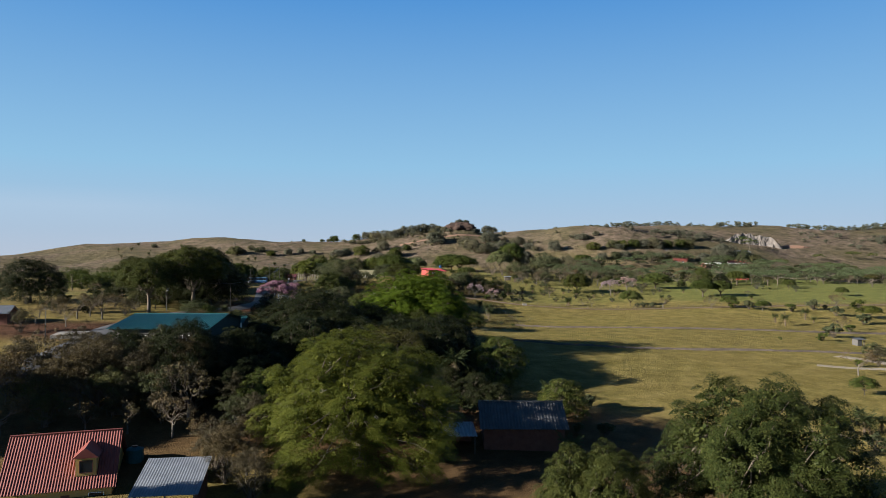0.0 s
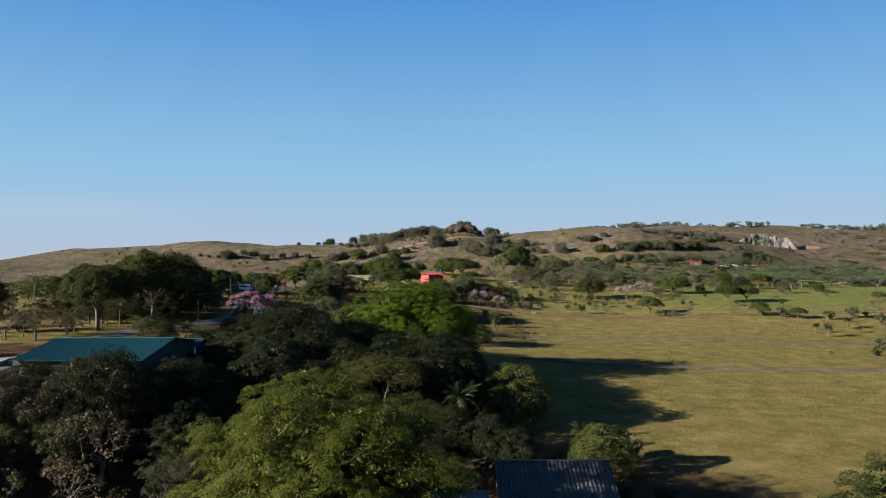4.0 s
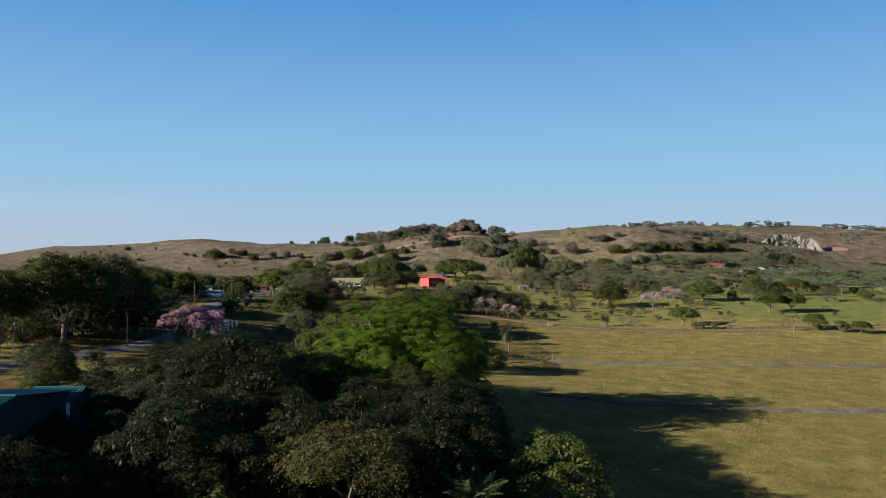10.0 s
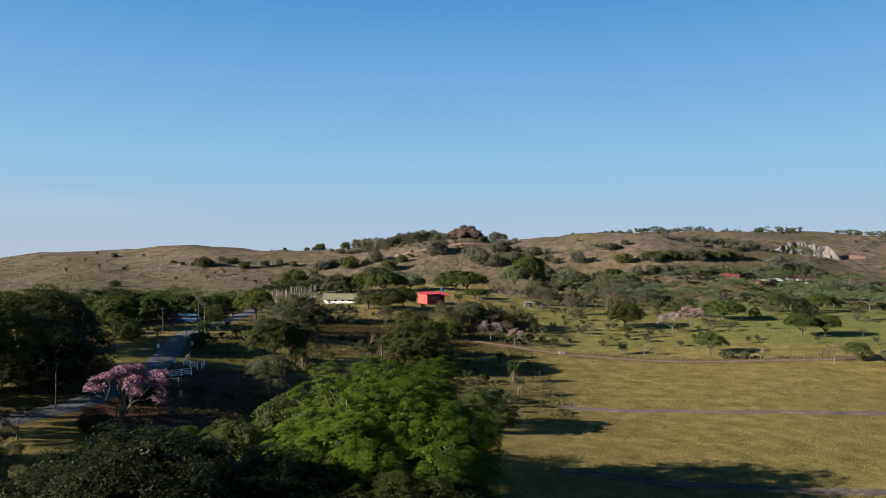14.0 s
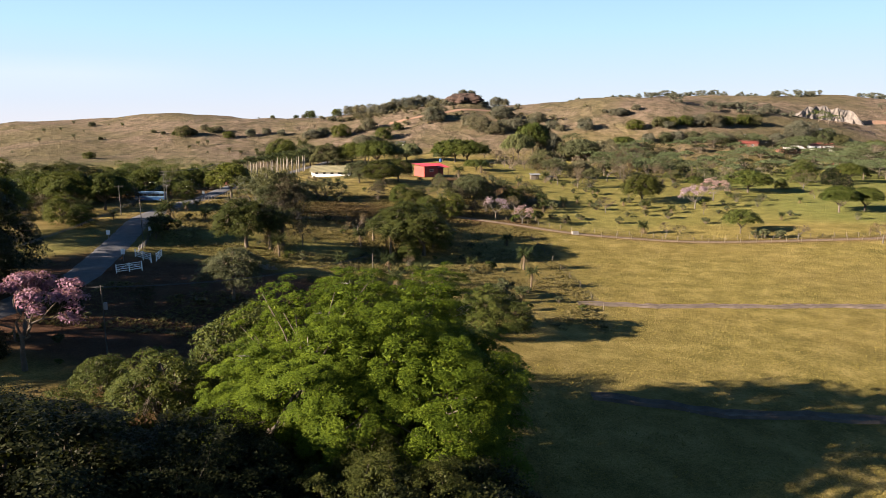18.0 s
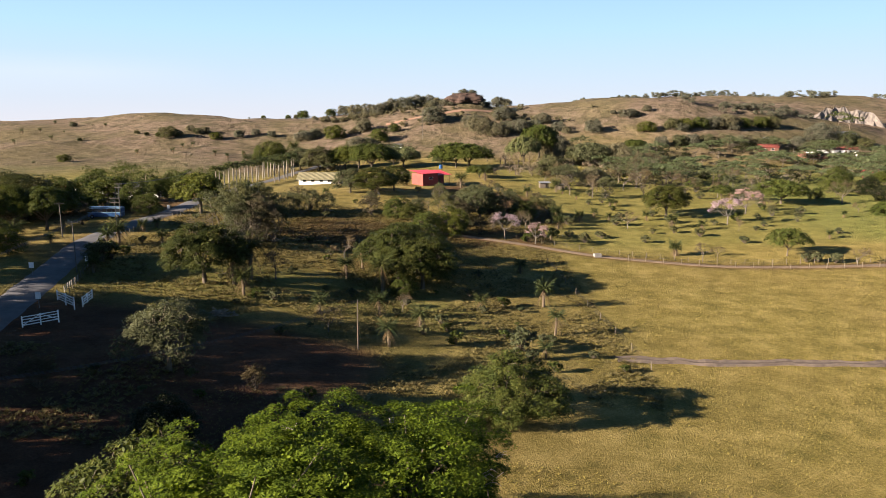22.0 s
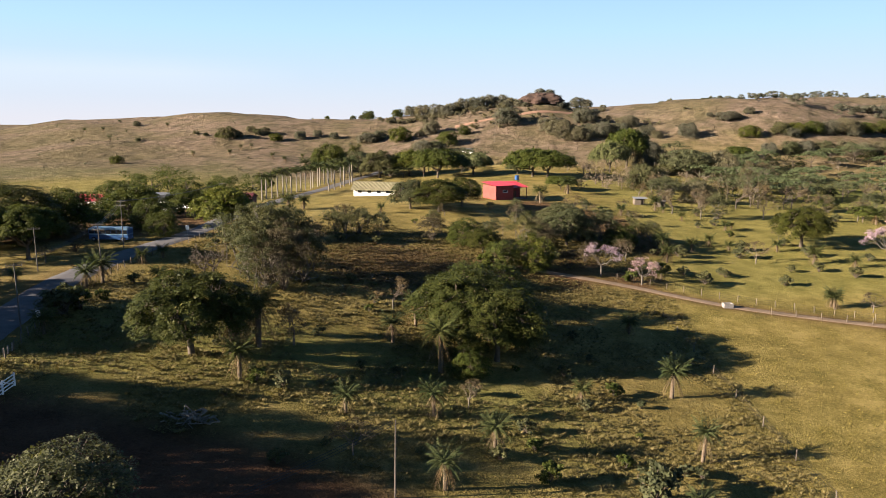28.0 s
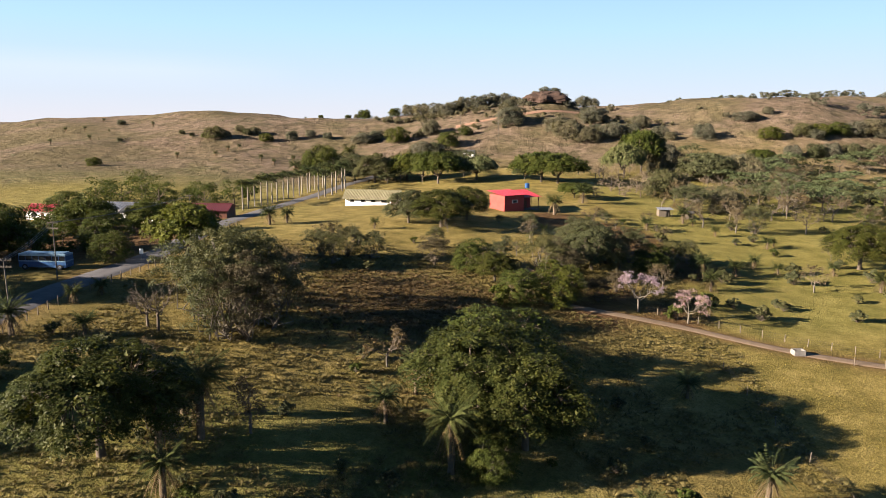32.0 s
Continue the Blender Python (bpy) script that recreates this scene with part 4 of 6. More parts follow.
plant("shade", -23.6, 369.1, 1.02, wide=1.30)
plant("shade", -18.3, 381.2, 0.95, wide=1.10)
plant("olive_bush0", -42.4, 330.4, 0.87, wide=1.11)
plant("olive_bush1", -37.9, 332.8, 0.93, wide=1.17)
plant("olive_bush0", -33.4, 333.1, 0.84, wide=1.17)
plant("bare0", -41.0, 333.8, 1.00, wide=0.96)
plant("round_mid0", -14.3, 332.7, 0.75, wide=1.11)
plant("shade", -10.0, 327.7, 0.60, wide=1.16)
plant("scrub", -21.5, 333.6, 0.72, wide=1.21)
plant("shade_olive", 7.6, 351.9, 1.05, wide=1.17)
plant("scrub", 1.8, 344.5, 0.67, wide=1.35)
plant("olive_bush0", 12.1, 349.0, 0.96, wide=1.23)
plant("far_flat_dark", 10.7, 475.4, 2.25, wide=1.09)
plant("far_flat_dark", 13.5, 435.5, 0.99, wide=1.21)
plant("palm0", 15.1, 424.8, 1.44, wide=0.98)
plant("palm1", 4.8, 399.2, 1.13, wide=1.24)
plant("far_flat_dark", 49.5, 520.2, 3.61, wide=0.62)
plant("far_flat_bright", 39.6, 503.2, 2.78, wide=0.66)
plant("far_round_grey", 59.2, 517.6, 2.36, wide=0.68)
plant("far_flat_olive", 73.2, 501.5, 2.44, wide=1.02)
plant("far_flat_dark", 106.0, 538.5, 1.34, wide=1.02)
plant("far_round_grey", 86.1, 495.8, 2.32, wide=0.65)
plant("olive_bush0", 46.7, 420.2, 1.38, wide=1.45)
plant("far_round_grey", 58.1, 423.5, 1.28, wide=0.94)
plant("bare0", 76.9, 427.3, 1.75, wide=0.75)
plant("bare1", 91.6, 465.4, 1.91, wide=0.87)
plant("far_round_olive", 46.6, 456.5, 1.61, wide=1.00)
plant("far_round_grey", 80.9, 504.9, 1.86, wide=0.67)
plant("far_round_grey", -86.8, 623.8, 0.96, wide=1.20)
plant("far_round_dark", -71.5, 608.1, 1.60, wide=0.90)
plant("far_round_grey", -54.5, 618.0, 1.50, wide=0.93)
plant("far_round_grey", -93.4, 619.0, 1.09, wide=1.50)
plant("far_round_dark", -95.4, 533.9, 2.47, wide=0.68)
plant("far_round_dark", -101.2, 533.0, 2.02, wide=0.67)
plant("palm1", -93.0, 550.1, 1.82, wide=1.24)
plant("palm1", -107.1, 526.7, 1.45, wide=1.17)
plant("palm1", -88.9, 561.3, 2.02, wide=0.99)
plant("far_round_grey", 39.0, 618.1, 1.49, wide=1.09)
plant("far_round_grey", 22.8, 590.6, 1.79, wide=1.07)
plant("far_round_grey", 32.7, 583.9, 1.39, wide=1.09)
plant("far_round_grey", -6.7, 615.9, 1.75, wide=1.15)
plant("far_round_grey", 90.8, 578.2, 1.37, wide=0.93)
plant("far_round_dark", 121.1, 570.9, 1.10, wide=1.13)
plant("far_round_grey", 117.5, 597.9, 0.91, wide=1.54)

# ---------------------------------------------------------------- built things
ASPHALT = plain("asphalt", (0.046, 0.048, 0.053), (0.082, 0.083, 0.09), 0.8, 0.9, 0, 0.01)
DIRT = plain("track_dirt", (0.08432, 0.06045, 0.04111), (0.1488, 0.1112, 0.07738), 0.7, 0.95, 0, 0.03)
RED_TILE = plain("red_roof_sheet", (0.1091, 0.02728, 0.02232), (0.1587, 0.04464, 0.0372), 0.8, 0.6)
RED_SHEET = plain("red_painted_sheet", (0.2232, 0.0186, 0.031), (0.31, 0.0372, 0.0496), 0.5, 0.5)
MAROON = plain("maroon_roof_sheet", (0.062, 0.01364, 0.01736), (0.1054, 0.0248, 0.031), 0.6, 0.6)
RED_WALL = plain("red_wall_paint", (0.1823, 0.02883, 0.02387), (0.2387, 0.04613, 0.03906), 0.6, 0.85)
TEAL_SHEET = plain("teal_roof_sheet", (0.00744, 0.0527, 0.0589), (0.0155, 0.0868, 0.093), 0.5, 0.5)
GREY_SHEET = plain("grey_roof_sheet", (0.1054, 0.1178, 0.1395), (0.1736, 0.1891, 0.2139), 0.7, 0.5, 0.2)
BLUE_SHEET = plain("weathered_blue_sheet", (0.032, 0.034, 0.038), (0.075, 0.077, 0.08), 0.5, 0.6, 0.1)
STRAW_SHEET = plain("yellowed_roof_sheet", (0.1054, 0.0992, 0.0558), (0.1612, 0.1488, 0.093), 0.5, 0.8)
YELLOW_WALL = plain("yellow_wall_paint", (0.31, 0.2046, 0.062), (0.3844, 0.2666, 0.0992), 0.8, 0.85)
WHITE_WALL = plain("white_wall_paint", (0.528, 0.528, 0.512), (0.656, 0.656, 0.64), 0.6, 0.85)
# The shade on the gable ends is put into this near-black green.
GABLE_SHADED = plain("shaded_gable_wall", (0.00744, 0.0186, 0.0186), (0.0155, 0.031, 0.031), 0.6, 0.7)
BROWN_WALL = plain("rust_brown_boards", (0.0744, 0.031, 0.0217), (0.1364, 0.062, 0.0434), 0.9, 0.9)
WHITE_PAINT = plain("white_gate_paint", (0.496, 0.504, 0.512), (0.82, 0.82, 0.82), 3.0, 0.6)
POST_WOOD = plain("grey_post_wood", (0.05952, 0.04836, 0.0372), (0.1116, 0.09672, 0.07812), 5.0, 0.95)
CONCRETE_PALE = plain("pale_concrete", (0.1488, 0.1364, 0.124), (0.2232, 0.2108, 0.1922), 2.0, 0.9)
CONCRETE = plain("pole_concrete", (0.0491, 0.04687, 0.04464), (0.0759, 0.07368, 0.06918), 3.0, 0.9)
DARK_METAL = plain("dark_metal", (0.0186, 0.0186, 0.0217), (0.0372, 0.0372, 0.0403), 3.0, 0.5, 0.5)
PANE = plain("dark_window_glass", (0.0124, 0.0155, 0.0186), (0.0248, 0.0279, 0.031), 1.0, 0.12)
BUS_BLUE = plain("blue_bus_paint", (0.01116, 0.04464, 0.1265), (0.0186, 0.06696, 0.1674), 0.6, 0.35)
BUS_WHITE = plain("pale_bus_paint", (0.0806, 0.1562, 0.2337), (0.1178, 0.2009, 0.274), 0.6, 0.4)
RUBBER = plain("rubber", (0.00744, 0.00744, 0.00806), (0.03, 0.03, 0.03), 8.0, 0.9)
# The dark blue-grey tone paints shadow patches into the pale cut rock.
ROCK_PALE = plain("pale_cut_rock", (0.04, 0.04, 0.045), (0.15, 0.13, 0.112), 0.07, 0.95, 0, 0.4)
ROCK_RED = plain("red_brown_rock", (0.0186, 0.0124, 0.00992), (0.0527, 0.03224, 0.0248), 0.15, 0.95, 0, 0.4)
CLAY = plain("bare_clay_bank", (0.124, 0.0713, 0.0465), (0.2108, 0.1302, 0.093), 0.5, 0.95, 0, 0.2)
STONE = plain("grey_stone", (0.1023, 0.09765, 0.093), (0.2046, 0.1953, 0.1813), 1.5, 0.95, 0, 0.06)


def part(name, pieces, material, parent, label=""):
    ob = new(name, joined(name, pieces, material))
    ob.parent = parent
    return tagged(ob, label)


def thing(name, x, y, z, turn, label, category, group="", kind=""):
    root = new(name, None)
    root.matrix_basis = pose(x, y, z, 0, 0, turn)
    return tagged(root, label, category, group, kind)


def box(x0, x1, y0, y1, z0, z1):
    v = [(x, y, z) for z in (z0, z1) for y in (y0, y1) for x in (x0, x1)]
    return np.array(v, float), np.array([(0, 2, 3, 1), (4, 5, 7, 6), (0, 1, 5, 4), (2, 6, 7, 3), (0, 4, 6, 2), (1, 3, 7, 5)])


def bar(a, b, r=0.04, sides=4):
    return tube([a, b], [r, r], sides)


def ribbed(x0, x1, top, eave, period=0.45, wave=0.045, thick=0.05):
    """A ribbed roof sheet from the top edge (y, z) down to the eave (y, z)."""
    n = max(4, int((x1 - x0) / period) * 4)
    xs = np.linspace(x0, x1, n + 1)
    up = wave * np.sin(np.arange(n + 1) * math.pi / 2)
    rows = []
    for (y, z), d in ((top, 0), (eave, 0), (eave, -thick), (top, -thick)):
        rows.append(np.stack([xs, 0 * xs + y, z + up + d], 1))
    v = np.concatenate(rows)
    m = n + 1
    f = [(a * m + i, b * m + i, b * m + i + 1, a * m + i + 1) for a, b in ((0, 1), (1, 2), (2, 3), (3, 0)) for i in range(n)]
    return v, np.array(f)


def window(parent, x, y, z, w, h, side, frame_mat):
    """A framed pane on the wall at y, facing side (-1 or 1)."""
    o = part("window", [box(x - w / 2 - 0.07, x + w / 2 + 0.07, y - 0.05, y + 0.05, z - 0.07, z),
                        box(x - w / 2 - 0.07, x + w / 2 + 0.07, y - 0.05, y + 0.05, z + h, z + h + 0.07),
                        box(x - w / 2 - 0.07, x - w / 2, y - 0.05, y + 0.05, z, z + h),
                        box(x + w / 2, x + w / 2 + 0.07, y - 0.05, y + 0.05, z, z + h)], frame_mat, parent)
    part("pane", [box(x - w / 2, x + w / 2, y - 0.015 + side * 0.015, y + 0.015 + side * 0.015, z, z + h)], PANE, o)
    return o


def gable_house(name, x, y, turn, length, depth, wall_h, rise, walls, roof, label, openings=(), over=0.5, base=0.6, z=None, category="house", gable=None, rib=0.45):
    """Ridge along local x; front at local -y. openings: x, sill, width, height on the front wall."""
    z = ground_z(x, y) if z is None else z
    h = thing(name, x, y, z, turn, label, category)
    L, D, t = length / 2, depth / 2, 0.18
    for a in (box(-L, L, -D, -D + t, -base, wall_h), box(-L, L, D - t, D, -base, wall_h)):
        part("wall", [a], walls, h)
    for s in (-1, 1):
        e = s * L
        b = box(min(e, e - s * t), max(e, e - s * t), -D + t, D - t, -base, wall_h)
        g0 = [(e, -D, wall_h), (e, D, wall_h), (e, 0.01, wall_h + rise - 0.08), (e, -0.01, wall_h + rise - 0.08)]
        g1 = [(e - s * t, q[1], q[2]) for q in g0]
        part("gable_wall", [b, (np.array(g0 + g1), np.array([(0, 1, 2, 3), (7, 6, 5, 4), (0, 4, 5, 1), (1, 5, 6, 2), (3, 2, 6, 7), (0, 3, 7, 4)]))], gable or walls, h)
    k = rise / D
    for s in (-1, 1):
        part("roof", [ribbed(-L - over, L + over, (0, wall_h + rise + 0.06), (s * (D + over), wall_h - over * k + 0.06), rib)], roof, h)
    part("ridge_cap", [box(-L - over, L + over, -0.18, 0.18, wall_h + rise + 0.07, wall_h + rise + 0.15)], roof, h)
    for ox, oz, ow, oh in openings:
        if oz <= 0.05:
            part("door", [box(ox - ow / 2, ox + ow / 2, -D - 0.05, -D - 0.004, 0.02, oh)], BROWN_WALL, h)
        else:
            window(h, ox, -D - 0.03, oz, ow, oh, -1, WHITE_PAINT)
    return h


def strip(name, pts, width, material, label, lift=0.05, kind="structure"):
    """A ribbon laid over the ground along a smoothed line."""
    p = np.array(pts, float)
    s = np.r_[0, np.cumsum(np.hypot(*np.diff(p, axis=0).T))]
    q = np.arange(0, s[-1], 2.0)
    c = np.stack([np.interp(q, s, p[:, k]) for k in (0, 1)], 1)
    for _ in range(6):
        c[1:-1] = (c[:-2] + 2 * c[1:-1] + c[2:]) / 4
    t = np.gradient(c, axis=0)
    n = np.stack([-t[:, 1], t[:, 0]], 1) / np.linalg.norm(t, axis=1, keepdims=True)
    o = np.linspace(-0.5, 0.5, 7) * width
    wob = 1 + 0.05 * np.sin(q * 0.9)[:, None] * (np.abs(o) > width * 0.45)
    X, Y = c[:, :1] + n[:, :1] * o * wob, c[:, 1:] + n[:, 1:] * o * wob
    Z = ground_height(X, Y) + lift + 0.02 * (1 - (2 * o / width) ** 2)
    Z[:, 0] -= 0.25
    Z[:, -1] -= 0.25
    m = len(o)
    i = np.arange(len(q) - 1)[:, None] * m + np.arange(m - 1)
    f = np.stack([i, i + 1, i + m + 1, i + m], -1).reshape(-1, 4)
    me = quad_mesh(name, np.stack([X, Y, Z], -1).reshape(-1, 3), f, True)
    me.materials.append(material)
    return tagged(new(name, me), label, name, kind=kind)


strip("road", ROAD, 6.2, ASPHALT, "worn grey asphalt country road", 0.14)
strip("track", TRACK, 2.6, DIRT, "pale dirt farm track along the field", 0.06)

SOIL = plain("ditch_soil", (0.0434, 0.03472, 0.02852), (0.093, 0.0744, 0.062), 0.9, 0.95, 0, 0.05)


def ditch(pts, label):
    """A shallow dry ditch between low banks."""
    p = np.array(pts, float)
    s = np.r_[0, np.cumsum(np.hypot(*np.diff(p, axis=0).T))]
    q = np.arange(0, s[-1], 1.0)
    c = np.stack([np.interp(q, s, p[:, k]) for k in (0, 1)], 1)
    c[:, 1] += 0.25 * np.sin(q * 0.31) + 0.15 * np.sin(q * 0.83)
    o = np.array([-1.2, -0.8, -0.4, 0.0, 0.4, 0.8, 1.2])
    dz = np.array([-0.12, 0.32, 0.1, 0.04, 0.1, 0.3, -0.12])
    rng = np.random.default_rng(5)
    X = np.repeat(c[:, :1], 7, 1)
    Y = c[:, 1:] + o * (1 + 0.12 * np.sin(q * 0.5)[:, None])
    Z = ground_height(X, Y) + 0.03 + dz * (1 + 0.25 * rng.normal(size=(len(q), 1)))
    i = np.arange(len(q) - 1)[:, None] * 7 + np.arange(6)
    f = np.stack([i, i + 7, i + 8, i + 1], -1).reshape(-1, 4)
    me = quad_mesh("ditch", np.stack([X, Y, Z], -1).reshape(-1, 3), f)
    me.materials.append(SOIL)
    return tagged(new("ditch", me), label, "ditch", kind="structure")


for d in DITCHES:
    ditch(d, "dry mauve-brown ditch across the pasture")

# --- houses and sheds
red = gable_house("house", -45.5, 85.0, 18, 11.2, 11.6, 3.1, 4.7, YELLOW_WALL, RED_TILE, "yellow house under a steep red ribbed roof",
                  [(-4.6, 1.0, 1.2, 1.1), (-2.0, 0.0, 1.0, 2.1), (0.8, 0.0, 0.9, 2.1), (4.0, 1.0, 1.5, 1.1)], z=0.5, rib=0.3)
dormer = part("dormer", [box(1.7, 3.9, -5.0, -2.2, 3.9, 6.1)], YELLOW_WALL, red, "small yellow dormer")
part("dormer_roof", [(np.array([(1.4, -5.4, 6.0), (2.8, -5.4, 7.2), (2.8, -1.4, 7.2), (1.4, -1.4, 6.0), (4.2, -5.4, 6.0), (4.2, -1.4, 6.0)]), np.array([(0, 1, 2, 3), (1, 4, 5, 2), (0, 3, 5, 4), (0, 4, 1, 1)]))], RED_TILE, dormer)
window(red, 2.8, -5.04, 4.3, 1.3, 1.3, -1, BROWN_WALL)
tank = thing("storage_tank", -39.8, 90.5, ground_z(-39.8, 90.5), 12, "small teal plastic storage tank behind the house", "tank")
part("body", [tube([(0, 0, -0.2), (0, 0, -0.19), (0, 0, 1.5), (0, 0, 1.75), (0, 0, 1.8)], [0.02, 1.1, 1.1, 0.5, 0.02], 16)], TEAL_SHEET, tank)
part("lid", [tube([(0, 0, 1.74), (0, 0, 1.75), (0, 0, 1.9), (0, 0, 1.91)], [0.02, 0.35, 0.35, 0.02], 12)], DARK_METAL, tank)
lean = thing("shed", -30.5, 79.0, ground_z(-30.5, 79) - 0.6, 8, "pale grey metal-roofed open shed beside the house", "shed")
part("roof", [ribbed(-3.6, 3.6, (4.0, 4.9), (-4.0, 3.1), 0.3, 0.014)], GREY_SHEET, lean)
part("back_wall", [box(-3.2, 3.2, 3.2, 3.4, -0.5, 4.5)], BROWN_WALL, lean)
part("side_wall", [box(3.0, 3.2, -3.2, 3.2, -0.5, 3.2)], BROWN_WALL, lean)
for px in (-3.1, 0, 3.05):
    part("post", [box(px - 0.08, px + 0.08, -3.4, -3.24, -0.5, 3.2)], POST_WOOD, lean)
gable_house("barn", 11.5, 106, 0, 11.5, 11, 3.0, 2.4, BROWN_WALL, BLUE_SHEET, "dark barn with a weathered blue-grey metal roof", [(0, 0.0, 3.0, 2.6)], 0.6, 0.8, category="barn")
lean2 = thing("shed", 1.5, 101, ground_z(1.5, 101), 4, "low shed with a pale worn metal roof", "shed")
part("roof", [ribbed(-3, 3, (3, 2.9), (-3, 2.3), 0.5, 0.04)], GREY_SHEET, lean2)
part("wall", [box(-2.7, 2.7, 2.4, 2.6, -0.5, 2.7)], BROWN_WALL, lean2)
for px in (-2.7, 2.7):
    part("post", [box(px - 0.07, px + 0.07, -2.6, -2.46, -0.5, 2.35)], POST_WOOD, lean2)
teal = gable_house("hall", -49.0, 131, 0, 16.0, 21.0, 3.8, 1.5, CONCRETE, TEAL_SHEET, "long hall under a teal metal roof, gable ends coloured dark with shade",
                   [(x, 1.2, 2.2, 1.3) for x in (-6, -3, 0, 3, 6)], 0.8, 3.0, category="hall", z=13.4, gable=GABLE_SHADED)
gable_house("annexe", -43.0, 143.5, 0, 4.6, 5.0, 3.0, 0.8, WHITE_WALL, TEAL_SHEET, "small annexe with a bright teal roof", (), 0.5, 3.0, category="annexe", z=13.3, gable=GABLE_SHADED)
gable_house("farmhouse", -48.2, 412, -3, 15.6, 7.0, 2.2, 2.0, WHITE_WALL, STRAW_SHEET, "low white farmhouse with a yellowed roof",
            [(-5.6, 0.9, 1.3, 1.0), (-2.4, 0.9, 1.3, 1.0), (0.8, 0.9, 1.3, 1.0), (4.4, 0.9, 2.4, 1.0), (6.6, 0.0, 0.9, 2.0)], 0.8)


def red_house():
    """Two red boxes with single-slope roofs, on a terrace."""
    h = thing("house", -5.8, 405, ground_z(-5.5, 404), 36, "bright red house with pink-red sloping metal roofs", "house")
    part("wall", [box(-6.5, 0.2, -3.6, 3.6, -1.2, 4.3)], RED_WALL, h)
    part("wall", [box(0.2, 6.0, 1.0, 4.0, -1.2, 3.2)], RED_WALL, h)
    part("porch_floor", [box(0.2, 6.4, -2.6, 1.0, -1.2, 0.0)], CONCRETE, h)
    for px in (1.2, 3.6, 6.2):
        part("porch_post", [box(px - 0.08, px + 0.08, -2.5, -2.34, 0.0, 3.55)], BROWN_WALL, h)
    part("roof", [ribbed(-7.2, 1.0, (4.3, 5.2), (-4.4, 4.5), 0.6, 0.04)], RED_SHEET, h)
    part("roof", [ribbed(0.4, 7.0, (4.8, 4.9), (-2.8, 3.5), 0.6, 0.04)], RED_SHEET, h)
    window(h, -3.0, -3.63, 2.3, 1.6, 0.7, -1, WHITE_PAINT)
    window(h, 2.0, 0.97, 1.0, 1.2, 1.1, -1, WHITE_PAINT)
    part("door", [box(3.8, 4.7, 0.95, 0.996, 0.0, 2.05)], BROWN_WALL, h)
    t = thing("water_tank", -2.5, 413, ground_z(-2.5, 413), 0, "blue water tank on a steel stand behind the house", "water tank")
    part("tank", [tube([(0, 0, 5.2), (0, 0, 5.25), (0, 0, 6.6), (0, 0, 6.8)], [0.02, 0.7, 0.7, 0.05], 12)], BUS_BLUE, t)
    for a in (-0.5, 0.5):
        for b in (-0.5, 0.5):
            part("leg", [bar((a, b, -0.3), (a, b, 5.2), 0.06)], DARK_METAL, t)


red_house()


def hut(x, y, turn, label, w=5.0, d=3.0, h=2.3, roof=GREY_SHEET, walls=WHITE_WALL):
    o = thing("hut", x, y, ground_z(x, y), turn, label, "hut")
    part("back_wall", [box(-w / 2, w / 2, d / 2 - 0.12, d / 2, -0.5, h)], walls, o)
    part("side_wall", [box(-w / 2, -w / 2 + 0.12, -d / 2, d / 2 - 0.12, -0.5, h)], walls, o)
    part("front_wall", [box(-w / 2 + 0.12, 0.2, -d / 2, -d / 2 + 0.12, -0.5, h)], walls, o)
    part("roof", [ribbed(-w / 2 - 0.3, w / 2 + 0.3, (d / 2 + 0.3, h + 0.35), (-d / 2 - 0.4, h + 0.05), 0.5, 0.03)], roof, o)
    for px in (0.9, w / 2 - 0.1):
        part("post", [bar((px, -d / 2 + 0.1, -0.5), (px, -d / 2 + 0.1, h), 0.06)], POST_WOOD, o)


hut(37.0, 411, 4, "small field hut with a pale roof and an open side", 3.8, 2.6, 2.0, GREY_SHEET, POST_WOOD)
hut(43.0, 409, -6, "low open cattle shelter on posts", 3.0, 2.2, 1.7, BLUE_SHEET, POST_WOOD)
hut(126, 214, 12, "small grey shed at the field edge", 2.6, 2.2, 1.9, BLUE_SHEET, CONCRETE)
SAND = plain("pale_sand", (0.15, 0.125, 0.095), (0.25, 0.215, 0.17), 0.4, 0.95, 0, 0.03)
strip("sandy_path", [(104, 186), (110, 178), (112, 166), (104, 152), (97, 138), (96, 120)], 6.5, SAND, "pale bare sandy track at the field edge", 0.06)
strip("sandy_path", [(90, 170), (95, 167), (103, 166), (111, 168)], 4.0, SAND, "pale bare sandy patch at the field edge", 0.07)
box_ = thing("trough", 35.2, 308.6, ground_z(35.2, 308.6), 8, "small grey concrete trough beside the dirt track", "trough")
part("basin", [box(-0.85, 0.85, -0.6, 0.6, -0.2, 0.12), box(-0.85, 0.85, -0.6, -0.48, 0.12, 0.8), box(-0.85, 0.85, 0.48, 0.6, 0.12, 0.8),
               box(-0.85, -0.73, -0.48, 0.48, 0.12, 0.8), box(0.73, 0.85, -0.48, 0.48, 0.12, 0.8)], STONE, box_)
